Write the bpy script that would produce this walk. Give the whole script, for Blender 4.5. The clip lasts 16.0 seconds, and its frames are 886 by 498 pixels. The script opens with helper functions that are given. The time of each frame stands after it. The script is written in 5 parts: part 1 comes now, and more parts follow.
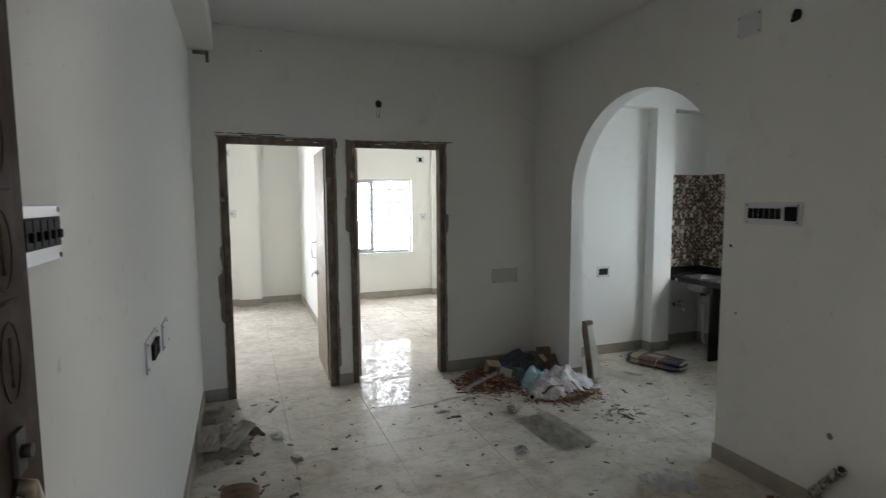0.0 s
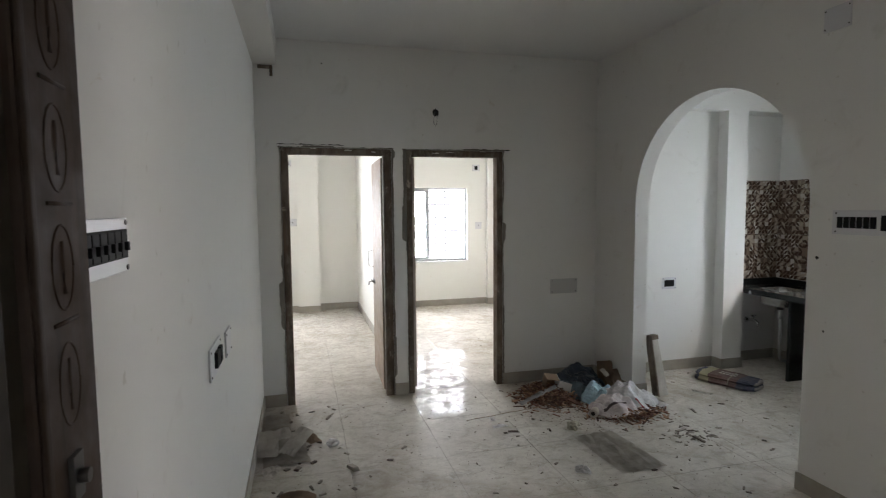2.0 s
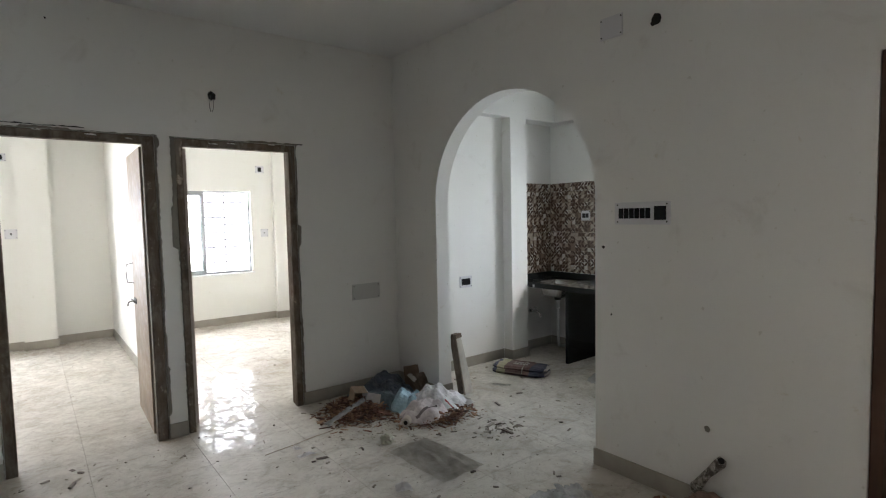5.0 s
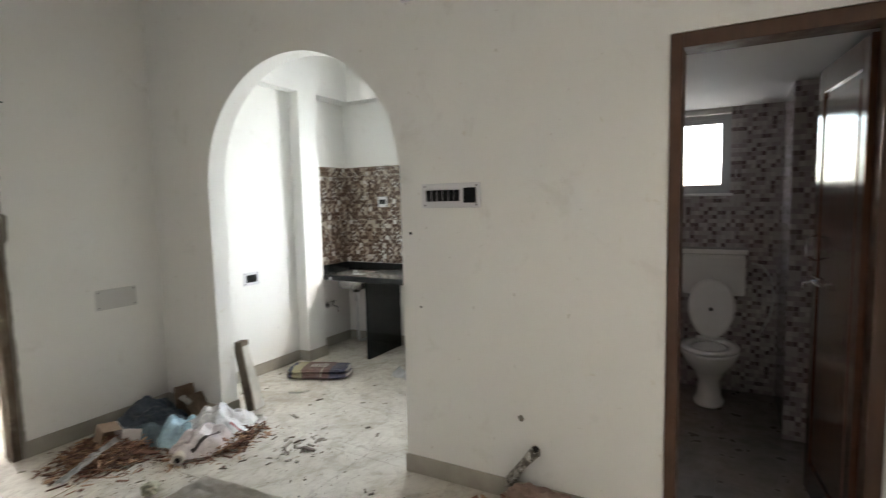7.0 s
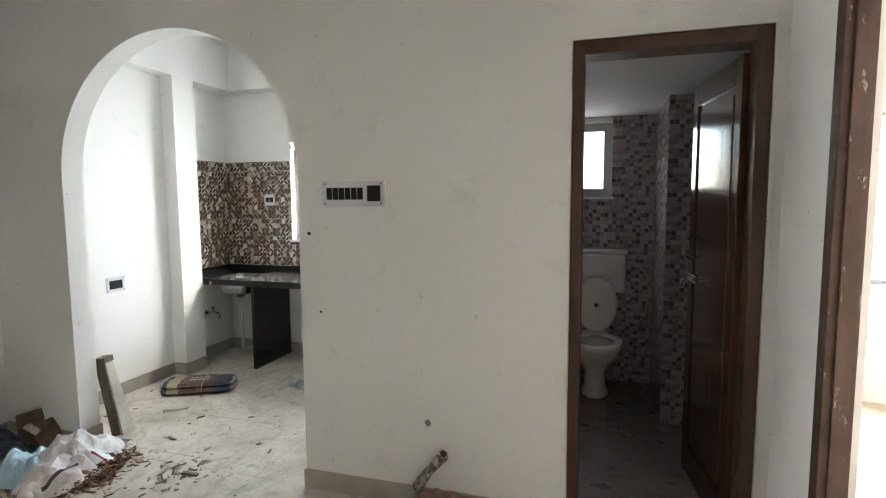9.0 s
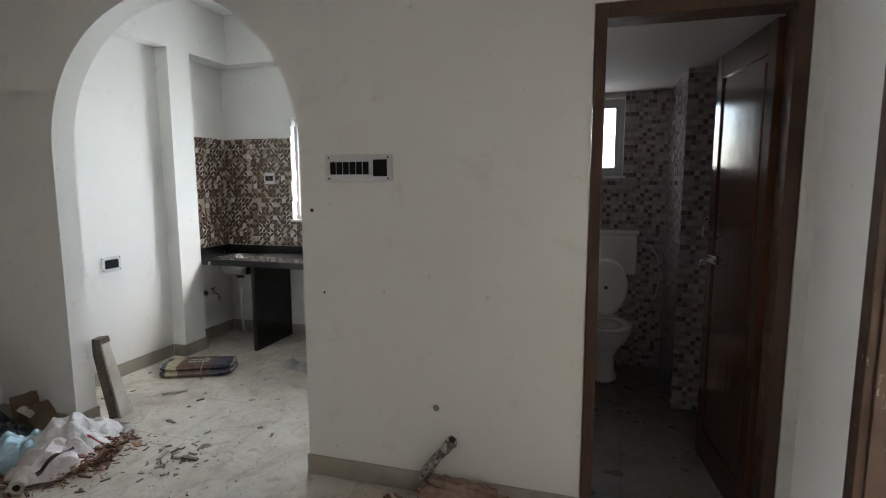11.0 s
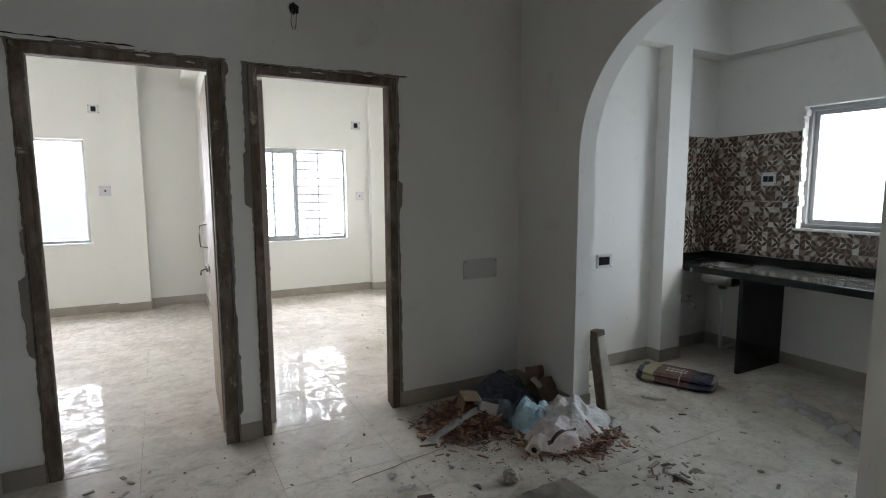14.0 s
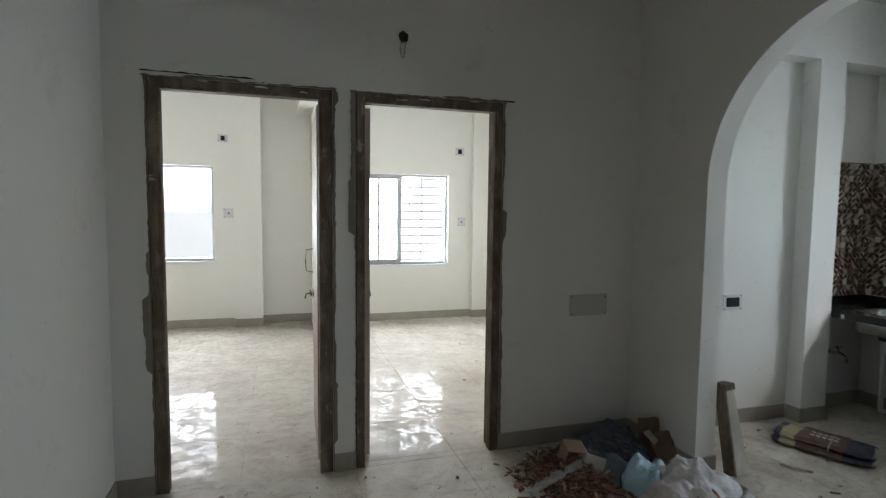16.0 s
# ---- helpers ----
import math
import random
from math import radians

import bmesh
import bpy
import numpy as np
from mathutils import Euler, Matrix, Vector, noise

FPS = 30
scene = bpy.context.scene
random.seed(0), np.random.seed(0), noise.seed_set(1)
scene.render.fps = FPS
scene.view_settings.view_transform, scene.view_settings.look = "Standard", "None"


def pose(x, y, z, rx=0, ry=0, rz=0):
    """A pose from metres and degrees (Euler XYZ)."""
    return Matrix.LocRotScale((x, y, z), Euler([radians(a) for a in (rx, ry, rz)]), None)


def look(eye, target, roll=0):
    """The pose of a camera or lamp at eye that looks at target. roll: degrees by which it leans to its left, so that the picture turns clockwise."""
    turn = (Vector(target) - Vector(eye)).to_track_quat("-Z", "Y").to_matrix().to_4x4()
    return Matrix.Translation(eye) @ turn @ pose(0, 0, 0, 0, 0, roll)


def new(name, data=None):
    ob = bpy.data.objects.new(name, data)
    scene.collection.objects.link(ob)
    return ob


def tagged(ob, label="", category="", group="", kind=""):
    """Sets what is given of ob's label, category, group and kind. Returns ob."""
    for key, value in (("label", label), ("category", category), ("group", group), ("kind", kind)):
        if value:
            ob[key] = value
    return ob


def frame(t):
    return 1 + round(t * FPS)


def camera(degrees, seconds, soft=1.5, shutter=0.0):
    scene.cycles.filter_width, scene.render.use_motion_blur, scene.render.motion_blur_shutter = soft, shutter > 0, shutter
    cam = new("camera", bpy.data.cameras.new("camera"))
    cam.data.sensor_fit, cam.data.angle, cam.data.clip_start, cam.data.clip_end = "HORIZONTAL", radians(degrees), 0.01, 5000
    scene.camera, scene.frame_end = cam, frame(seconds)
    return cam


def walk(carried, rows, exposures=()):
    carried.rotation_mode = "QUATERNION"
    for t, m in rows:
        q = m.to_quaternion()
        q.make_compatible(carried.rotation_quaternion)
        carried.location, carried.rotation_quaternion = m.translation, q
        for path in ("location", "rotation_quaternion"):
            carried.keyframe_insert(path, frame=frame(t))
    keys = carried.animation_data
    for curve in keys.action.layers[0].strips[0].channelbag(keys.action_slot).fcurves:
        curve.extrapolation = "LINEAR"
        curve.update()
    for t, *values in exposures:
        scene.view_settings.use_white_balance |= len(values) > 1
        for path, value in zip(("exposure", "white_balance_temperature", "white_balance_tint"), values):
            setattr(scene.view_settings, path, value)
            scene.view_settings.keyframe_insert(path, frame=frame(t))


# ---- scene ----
cam = camera(80.2, 16.0, soft=1.1, shutter=0.5)
EXPOSURES = [(0, 2.72, 6300, 12), (1.5, 2.74, 6360, 15), (2.5, 2.95, 6480, 15), (4, 2.98, 6400, 14), (6.3, 3.62, 6560, 15), (7, 4.15, 6700, 14), (8.2, 4.2, 6680, 14), (10.3, 3.55, 6490, 15), (11.5, 3.42, 6490, 15), (12, 3.38, 6490, 15), (12.5, 2.84, 6100, 13), (13, 2.70, 6080, 13), (13.5, 2.65, 6080, 13), (14, 2.63, 6250, 14), (14.5, 2.6, 6450, 16), (15, 2.64, 6420, 15), (15.5, 2.60, 6380, 14), (16, 2.48, 6260, 11)]
PATH = [
    (0, (1.006, 0.892, 1.577), (1.72, 2.75, 1.392), -0.3),
    (0.5, (1.008, 0.913, 1.576), (1.588, 2.82, 1.412), 0.2),
    (1, (0.995, 0.931, 1.582), (1.501, 2.859, 1.422), 0.4),
    (1.5, (0.995, 0.95, 1.581), (1.478, 2.885, 1.428), 0.0),
    (2, (1.006, 0.957, 1.584), (1.526, 2.882, 1.43), -0.5),
    (2.5, (1.016, 0.963, 1.587), (1.642, 2.856, 1.422), -0.8),
    (3, (1.052, 0.958, 1.579), (1.795, 2.806, 1.398), -0.5),
    (3.5, (1.063, 1.007, 1.557), (1.956, 2.791, 1.41), -0.6),
    (4, (1.051, 1.173, 1.555), (2.117, 2.861, 1.437), -1.2),
    (4.2, (1.043, 1.215, 1.544), (2.166, 2.867, 1.436), -1.4),
    (6.3, (1.213, 1.489, 1.48), (2.676, 2.837, 1.274), -0.1),
    (6.5, (1.265, 1.533, 1.475), (2.809, 2.789, 1.282), -0.4),
    (7, (1.338, 1.637, 1.473), (3.075, 2.611, 1.289), -1.3),
    (7.5, (1.363, 1.712, 1.478), (3.219, 2.437, 1.298), -1.4),
    (8, (1.381, 1.745, 1.472), (3.275, 2.361, 1.289), -1.4),
    (8.2, (1.385, 1.743, 1.475), (3.285, 2.338, 1.289), -1.4),
    (10.3, (1.381, 1.827, 1.446), (3.285, 2.405, 1.246), 0.8),
    (10.5, (1.391, 1.835, 1.45), (3.293, 2.415, 1.233), 0.5),
    (11, (1.481, 1.837, 1.432), (3.381, 2.408, 1.181), -0.1),
    (11.5, (1.574, 1.84, 1.418), (3.423, 2.554, 1.155), -0.4),
    (12, (1.555, 1.986, 1.426), (3.213, 3.07, 1.151), -0.3),
    (12.5, (1.505, 2.112, 1.421), (2.875, 3.543, 1.148), -0.2),
    (13, (1.457, 2.183, 1.42), (2.588, 3.811, 1.153), 0.1),
    (13.5, (1.434, 2.221, 1.42), (2.41, 3.948, 1.169), -0.1),
    (14, (1.42, 2.281, 1.42), (2.359, 4.031, 1.185), -0.2),
    (14.5, (1.412, 2.317, 1.421), (2.362, 4.062, 1.195), -0.2),
    (15, (1.389, 2.352, 1.417), (2.319, 4.109, 1.195), 0.2),
    (15.5, (1.405, 2.381, 1.42), (2.137, 4.233, 1.231), 0.2),
    (16, (1.468, 2.435, 1.446), (2.063, 4.339, 1.301), 0.65),
]
walk(cam, [(t, look(eye, target, roll)) for t, eye, target, roll in PATH], EXPOSURES)

from mathutils.bvhtree import BVHTree

# ---- world and sun ----
world = bpy.data.worlds.new("overcast_sky")
scene.world = world
world.use_nodes = True
_w = world.node_tree
sky = _w.nodes.new("ShaderNodeTexSky")
sky.sky_type = "NISHITA"
sky.sun_disc = False
sky.sun_elevation = radians(48)
sky.sun_rotation = radians(150)
sky.air_density = 1.0
sky.dust_density = 2.0
_bg = _w.nodes["Background"]
_bg.inputs["Strength"].default_value = 0.15
_w.links.new(sky.outputs["Color"], _bg.inputs["Color"])

sun_data = bpy.data.lights.new("sun", "SUN")
sun_data.energy, sun_data.angle, sun_data.color = 1.0, radians(30), (1.0, 0.96, 0.9)
sun = new("sun", sun_data)
sun.matrix_world = look((0, 0, 30), (-0.5, 0.87, 28.8))


def window_light(name, at, toward, w, h, power, color=(0.93, 0.97, 1.0)):
    """An area lamp that stands in for sky light at an opening."""
    d = bpy.data.lights.new(name, "AREA")
    d.shape, d.size, d.size_y, d.energy, d.color = "RECTANGLE", w, h, power, color
    ob = new(name, d)
    ob.matrix_world = look(at, toward)
    return ob


window_light("sky_light_room_1", (0.0, 9.75, 1.35), (0.0, 5.0, 1.15), 1.6, 1.7, 33)
window_light("sky_light_room_2", (3.05, 9.62, 1.30), (3.05, 5.0, 1.05), 1.3, 1.5, 31)
window_light("sky_light_kitchen", (6.05, 3.96, 1.55), (3.0, 3.96, 1.1), 1.2, 0.92, 3.65, (0.84, 0.95, 1.0))
window_light("sky_light_bath", (6.0, 1.9, 1.76), (3.0, 1.9, 1.2), 0.4, 0.52, 0.115)
# South room is bright; unseen window's place and warm tint suit the hall walls.
window_light("sky_light_south_room", (6.05, -0.35, 1.45), (2.6, 0.9, 1.0), 1.4, 1.2, 15.0, (1.0, 0.972, 0.935))
# Added fill from behind the entrance; no source is known there.
window_light("landing_fill_light", (1.25, -1.75, 1.85), (1.2, 1.0, 1.2), 0.5, 0.7, 0.1)


# ---- materials ----
def mat(name, color, rough=0.6, metal=0.0):
    m = bpy.data.materials.new(name)
    m.use_nodes = True
    b = m.node_tree.nodes["Principled BSDF"]
    b.inputs["Base Color"].default_value = (*color, 1)
    b.inputs["Roughness"].default_value = rough
    b.inputs["Metallic"].default_value = metal
    return m


class Nodes:
    """Short hand for building a node tree."""

    def __init__(self, m):
        self.t = m.node_tree
        self.b = self.t.nodes["Principled BSDF"]
        self.coord = self.t.nodes.new("ShaderNodeTexCoord").outputs["Object"]

    def link(self, a, b):
        self.t.links.new(a, b)

    def put(self, socket, v):
        if v is None:
            return
        if isinstance(v, (int, float)):
            socket.default_value = v
        elif isinstance(v, (tuple, list)):
            socket.default_value = (*v, 1) if len(v) == 3 and socket.type == "RGBA" else v
        else:
            self.link(v, socket)

    def noise(self, scale, detail=4, rough=0.55, vec=None, distort=0.0):
        n = self.t.nodes.new("ShaderNodeTexNoise")
        n.inputs["Scale"].default_value, n.inputs["Detail"].default_value = scale, detail
        n.inputs["Roughness"].default_value, n.inputs["Distortion"].default_value = rough, distort
        self.link(vec or self.coord, n.inputs["Vector"])
        return n.outputs["Fac"]

    def scaled(self, x, y, z, vec=None):
        n = self.t.nodes.new("ShaderNodeMapping")
        n.inputs["Scale"].default_value = (x, y, z)
        self.link(vec or self.coord, n.inputs["Vector"])
        return n.outputs["Vector"]

    def ramp(self, fac, a, b, ca=(0, 0, 0), cb=(1, 1, 1)):
        n = self.t.nodes.new("ShaderNodeValToRGB")
        e = n.color_ramp.elements
        e[0].position, e[1].position = a, b
        e[0].color, e[1].color = (*ca, 1), (*cb, 1)
        self.link(fac, n.inputs["Fac"])
        return n.outputs["Color"]

    def mix(self, fac, a, b, how="MIX"):
        n = self.t.nodes.new("ShaderNodeMix")
        n.data_type, n.blend_type = "RGBA", how
        self.put(n.inputs["Factor"], fac)
        self.put(n.inputs[6], a)
        self.put(n.inputs[7], b)
        return n.outputs[2]

    def math(self, op, a, b=0.0, c=0.0):
        n = self.t.nodes.new("ShaderNodeMath")
        n.operation = op
        for i, v in enumerate((a, b, c)):
            self.put(n.inputs[i], v)
        return n.outputs[0]

    def random(self):
        return self.t.nodes.new("ShaderNodeObjectInfo").outputs["Random"]

    def island(self):
        return self.t.nodes.new("ShaderNodeNewGeometry").outputs["Random Per Island"]

    def xyz(self):
        n = self.t.nodes.new("ShaderNodeSeparateXYZ")
        self.link(self.coord, n.inputs[0])
        return n.outputs

    def bump(self, height, strength=0.2, dist=0.002):
        n = self.t.nodes.new("ShaderNodeBump")
        n.inputs["Strength"].default_value, n.inputs["Distance"].default_value = strength, dist
        self.link(height, n.inputs["Height"])
        self.link(n.outputs["Normal"], self.b.inputs["Normal"])

    def color(self, v):
        self.put(self.b.inputs["Base Color"], v)

    def rough(self, v):
        self.put(self.b.inputs["Roughness"], v)


def paint_mat(name, base, dirt, amount):
    m = mat(name, base, 0.75)
    n = Nodes(m)
    big = n.ramp(n.noise(0.9, 5, 0.6), 0.35, 0.75)
    stain = n.ramp(n.noise(4.5, 7, 0.65, distort=0.6), 0.60, 0.78)
    spots = n.ramp(n.noise(23, 3, 0.5), 0.70, 0.76)
    c = n.mix(n.math("MULTIPLY", big, 0.10), base, tuple(0.93 * v for v in base))
    c = n.mix(n.math("MULTIPLY", stain, amount), c, dirt)
    c = n.mix(n.math("MULTIPLY", spots, amount * 1.3), c, dirt)
    scuff = n.ramp(n.noise(9, 7, 0.72, distort=0.9), 0.655, 0.70)
    c = n.mix(n.math("MULTIPLY", scuff, amount * 0.8), c, (0.50, 0.42, 0.29))
    n.color(c)
    n.bump(n.noise(60, 5, 0.6), 0.22, 0.003)
    return m


PAINT = paint_mat("white_wall_paint", (0.73, 0.715, 0.68), (0.45, 0.41, 0.35), 0.36)
PAINT_ROOM = paint_mat("cream_wall_paint", (0.77, 0.755, 0.70), (0.56, 0.51, 0.42), 0.2)
CEIL = paint_mat("ceiling_paint", (0.70, 0.695, 0.68), (0.6, 0.58, 0.54), 0.15)
# Near-black colour that stands for the shade inside holes and cracks.
HOLLOW_SHADE = mat("hollow_shade", (0.02, 0.017, 0.014), 0.9)


def floor_mat():
    m = mat("cream_vitrified_tile", (0.5, 0.46, 0.40), 0.1)
    n = Nodes(m)
    rnd = n.random()
    geo = n.t.nodes.new("ShaderNodeNewGeometry").outputs["Position"]
    dust = n.ramp(n.noise(1.7, 8, 0.68, vec=geo, distort=1.0), 0.36, 0.66)
    patch_ = n.ramp(n.noise(5.5, 7, 0.7, vec=geo, distort=0.8), 0.46, 0.66)
    streak = n.ramp(n.noise(7.0, 8, 0.74, vec=n.scaled(1.0, 1.5, 1.0, vec=geo), distort=0.9), 0.52, 0.64)
    grit = n.ramp(n.noise(38, 6, 0.75, vec=geo, distort=0.8), 0.58, 0.66)
    blot = n.ramp(n.noise(0.9, 7, 0.66, vec=geo, distort=1.4), 0.50, 0.66)
    drag = n.ramp(n.noise(22, 6, 0.72, vec=n.scaled(0.55, 1.0, 1.0, vec=geo), distort=1.0), 0.57, 0.67)
    vein = n.ramp(n.noise(3.2, 6, 0.6, vec=geo, distort=2.0), 0.45, 0.55)
    c = n.mix(n.math("MULTIPLY", vein, 0.25), (0.61, 0.57, 0.50), (0.54, 0.50, 0.43))
    c = n.mix(n.math("MULTIPLY", rnd, 0.15), c, (0.53, 0.50, 0.455))
    c = n.mix(n.math("MULTIPLY", dust, 0.6), c, (0.45, 0.41, 0.35))
    c = n.mix(n.math("MULTIPLY", patch_, 0.5), c, (0.34, 0.29, 0.23))
    c = n.mix(n.math("MULTIPLY", streak, 0.48), c, (0.25, 0.21, 0.165))
    c = n.mix(n.math("MULTIPLY", blot, 0.5), c, (0.30, 0.24, 0.17))
    c = n.mix(n.math("MULTIPLY", drag, 0.26), c, (0.16, 0.13, 0.10))
    c = n.mix(n.math("MULTIPLY", grit, 0.2), c, (0.14, 0.11, 0.085))
    n.color(c)
    smear = n.ramp(n.noise(10.0, 8, 0.74, vec=n.scaled(1.3, 0.9, 1.0, vec=geo), distort=1.2), 0.48, 0.53)
    fleck = n.ramp(n.noise(34, 4, 0.7, vec=n.scaled(0.5, 1.0, 1.0, vec=geo), distort=1.0), 0.57, 0.60)
    dull = n.math("MAXIMUM", n.math("MAXIMUM", smear, fleck), n.math("MAXIMUM", drag, n.ramp(streak, 0.2, 0.5)))
    n.rough(n.math("ADD", n.math("MULTIPLY", dull, 0.62), 0.022))
    n.b.inputs["Specular IOR Level"].default_value = 0.045
    n.bump(n.noise(7, 4, 0.6, vec=geo), 0.035, 0.004)
    return m


FLOOR = floor_mat()


def bath_floor_mat():
    m = mat("dull_brown_grey_tile", (0.26, 0.235, 0.205), 0.4)
    n = Nodes(m)
    geo = n.t.nodes.new("ShaderNodeNewGeometry").outputs["Position"]
    c = n.mix(n.ramp(n.noise(3.0, 7, 0.65, vec=geo, distort=0.8), 0.4, 0.65), (0.20, 0.172, 0.145), (0.125, 0.105, 0.085))
    n.color(n.mix(n.math("MULTIPLY", n.random(), 0.2), c, (0.21, 0.19, 0.165)))
    n.rough(n.ramp(n.noise(9, 5, vec=geo), 0.35, 0.65, (0.25,) * 3, (0.6,) * 3))
    return m


FLOOR_BATH = bath_floor_mat()
GROUT = mat("dark_grout", (0.15, 0.13, 0.105), 0.9)


def skirting_mat():
    m = mat("grey_beige_skirting", (0.36, 0.32, 0.26), 0.35)
    n = Nodes(m)
    n.color(n.mix(n.ramp(n.noise(6, 6), 0.35, 0.7), (0.38, 0.345, 0.29), (0.29, 0.26, 0.215)))
    n.rough(n.ramp(n.noise(11, 5), 0.3, 0.7, (0.28,) * 3, (0.55,) * 3))
    return m


SKIRT = skirting_mat()


def wood_mat(name, light, dark, rough, grain=1.0, axis=2, flakes=0.0, flake=(0.6, 0.58, 0.54), smear=0.0):
    m = mat(name, light, rough)
    n = Nodes(m)
    s = [28 * grain] * 3
    s[axis] = 1.6 * grain
    g = n.noise(1.0, 7, 0.65, vec=n.scaled(*s), distort=0.5)
    c = n.mix(n.ramp(g, 0.3, 0.72), light, dark)
    c = n.mix(n.math("MULTIPLY", n.ramp(n.noise(5, 5), 0.45, 0.7), 0.5), c, tuple(0.6 * v for v in dark))
    if flakes:
        f = n.ramp(n.noise(26, 6, 0.7, vec=n.scaled(1, 1, 0.35)), 0.62, 0.66)
        c = n.mix(n.math("MULTIPLY", f, flakes), c, flake)
    if smear:
        f = n.ramp(n.noise(9, 8, 0.72, vec=n.scaled(1, 1, 0.45), distort=0.7), 0.46, 0.60)
        c = n.mix(n.math("MULTIPLY", f, smear), c, tuple(0.62 * v for v in flake))
        f = n.ramp(n.noise(6, 7, 0.7, vec=n.scaled(1, 1, 0.6), distort=1.2), 0.63, 0.66)
        c = n.mix(n.math("MULTIPLY", f, smear), c, tuple(1.5 * v for v in flake))
    n.color(c)
    n.rough(n.ramp(n.noise(17, 4), 0.3, 0.7, (rough * 0.8,) * 3, (min(1, rough * 1.3),) * 3))
    n.bump(g, 0.35, 0.002)
    return m


RAW_WOOD = wood_mat("weathered_raw_wood", (0.175, 0.128, 0.088), (0.080, 0.058, 0.040), 0.8, flakes=0.55, flake=(0.43, 0.37, 0.30), smear=0.6)
LEAF_WOOD = wood_mat("flush_door_ply", (0.34, 0.25, 0.175), (0.24, 0.17, 0.115), 0.6)
PALE_LEAF = wood_mat("pale_primed_ply", (0.62, 0.54, 0.48), (0.50, 0.42, 0.36), 0.6)
DARK_WOOD = wood_mat("brown_polished_wood", (0.105, 0.046, 0.024), (0.065, 0.028, 0.015), 0.11)
FRAME5_WOOD = wood_mat("brown_painted_frame_wood", (0.085, 0.040, 0.022), (0.055, 0.026, 0.015), 0.5)
ENTRY_WOOD = wood_mat("dark_brown_entry_wood", (0.072, 0.043, 0.026), (0.040, 0.023, 0.014), 0.75, flakes=0.10, flake=(0.3, 0.26, 0.2))
ENTRY_PANEL = wood_mat("olive_brown_entry_panel", (0.060, 0.046, 0.028), (0.042, 0.032, 0.019), 0.85)
FRAME3_WOOD = wood_mat("scuffed_brown_wood", (0.10, 0.055, 0.034), (0.055, 0.03, 0.02), 0.6, flakes=0.45)
PLANK_WOOD = wood_mat("grey_whitewashed_plank", (0.55, 0.53, 0.46), (0.36, 0.33, 0.27), 0.8, flakes=0.6, flake=(0.12, 0.09, 0.06))
PLASTER = paint_mat("bare_cement_plaster", (0.20, 0.18, 0.15), (0.10, 0.085, 0.07), 0.6)
WHITE_PLASTER = paint_mat("chipped_white_plaster", (0.72, 0.70, 0.66), (0.4, 0.34, 0.28), 0.6)
WHITE_PLASTIC = mat("white_plastic_plate", (0.60, 0.59, 0.60), 0.35)
GREY_PLATE = mat("grey_blank_plate", (0.50, 0.49, 0.47), 0.4)
BLACK = mat("black_plastic", (0.008, 0.008, 0.008), 0.6)
BLACK.node_tree.nodes["Principled BSDF"].inputs["Specular IOR Level"].default_value = 0.15
SCREW = mat("dark_screw", (0.06, 0.055, 0.05), 0.4, 0.6)
ALU = mat("aluminium_frame", (0.40, 0.41, 0.42), 0.4, 0.3)
STEEL = mat("stainless_steel", (0.62, 0.61, 0.59), 0.24, 1.0)
OLD_BRASS = mat("tarnished_brass", (0.36, 0.30, 0.21), 0.45, 0.8)
DULL_STEEL = mat("tarnished_steel", (0.12, 0.11, 0.10), 0.5, 1.0)
CHROME = mat("chrome", (0.75, 0.75, 0.75), 0.12, 1.0)
IRON = mat("grey_painted_grille", (0.10, 0.10, 0.105), 0.6)
CERAMIC = mat("white_sanitary_ceramic", (0.82, 0.81, 0.78), 0.10)
PVC = mat("white_pvc_pipe", (0.52, 0.52, 0.51), 0.4)
STONE_SILL = mat("white_marble_sill", (0.78, 0.78, 0.77), 0.25)


def granite_mat(name, dusty):
    m = mat(name, (0.015, 0.016, 0.016), 0.12)
    n = Nodes(m)
    c = n.mix(n.ramp(n.noise(160, 3), 0.6, 0.72), (0.012, 0.013, 0.013), (0.06, 0.065, 0.06))
    dust = n.ramp(n.noise(6, 7, 0.7), 0.42, 0.75)
    n.color(n.mix(n.math("MULTIPLY", dust, dusty), c, (0.4, 0.38, 0.33)))
    n.rough(0.12)
    n.b.inputs["Specular IOR Level"].default_value = 0.3
    return m


GRANITE, GRANITE_TOP = granite_mat("black_granite", 0.0), granite_mat("dusty_black_granite", 0.30)


def glass_mat():
    m = mat("window_glass", (0.95, 0.98, 0.97), 0.0)
    b = m.node_tree.nodes["Principled BSDF"]
    b.inputs["Transmission Weight"].default_value = 1.0
    b.inputs["IOR"].default_value = 1.45
    return m


GLASS = glass_mat()


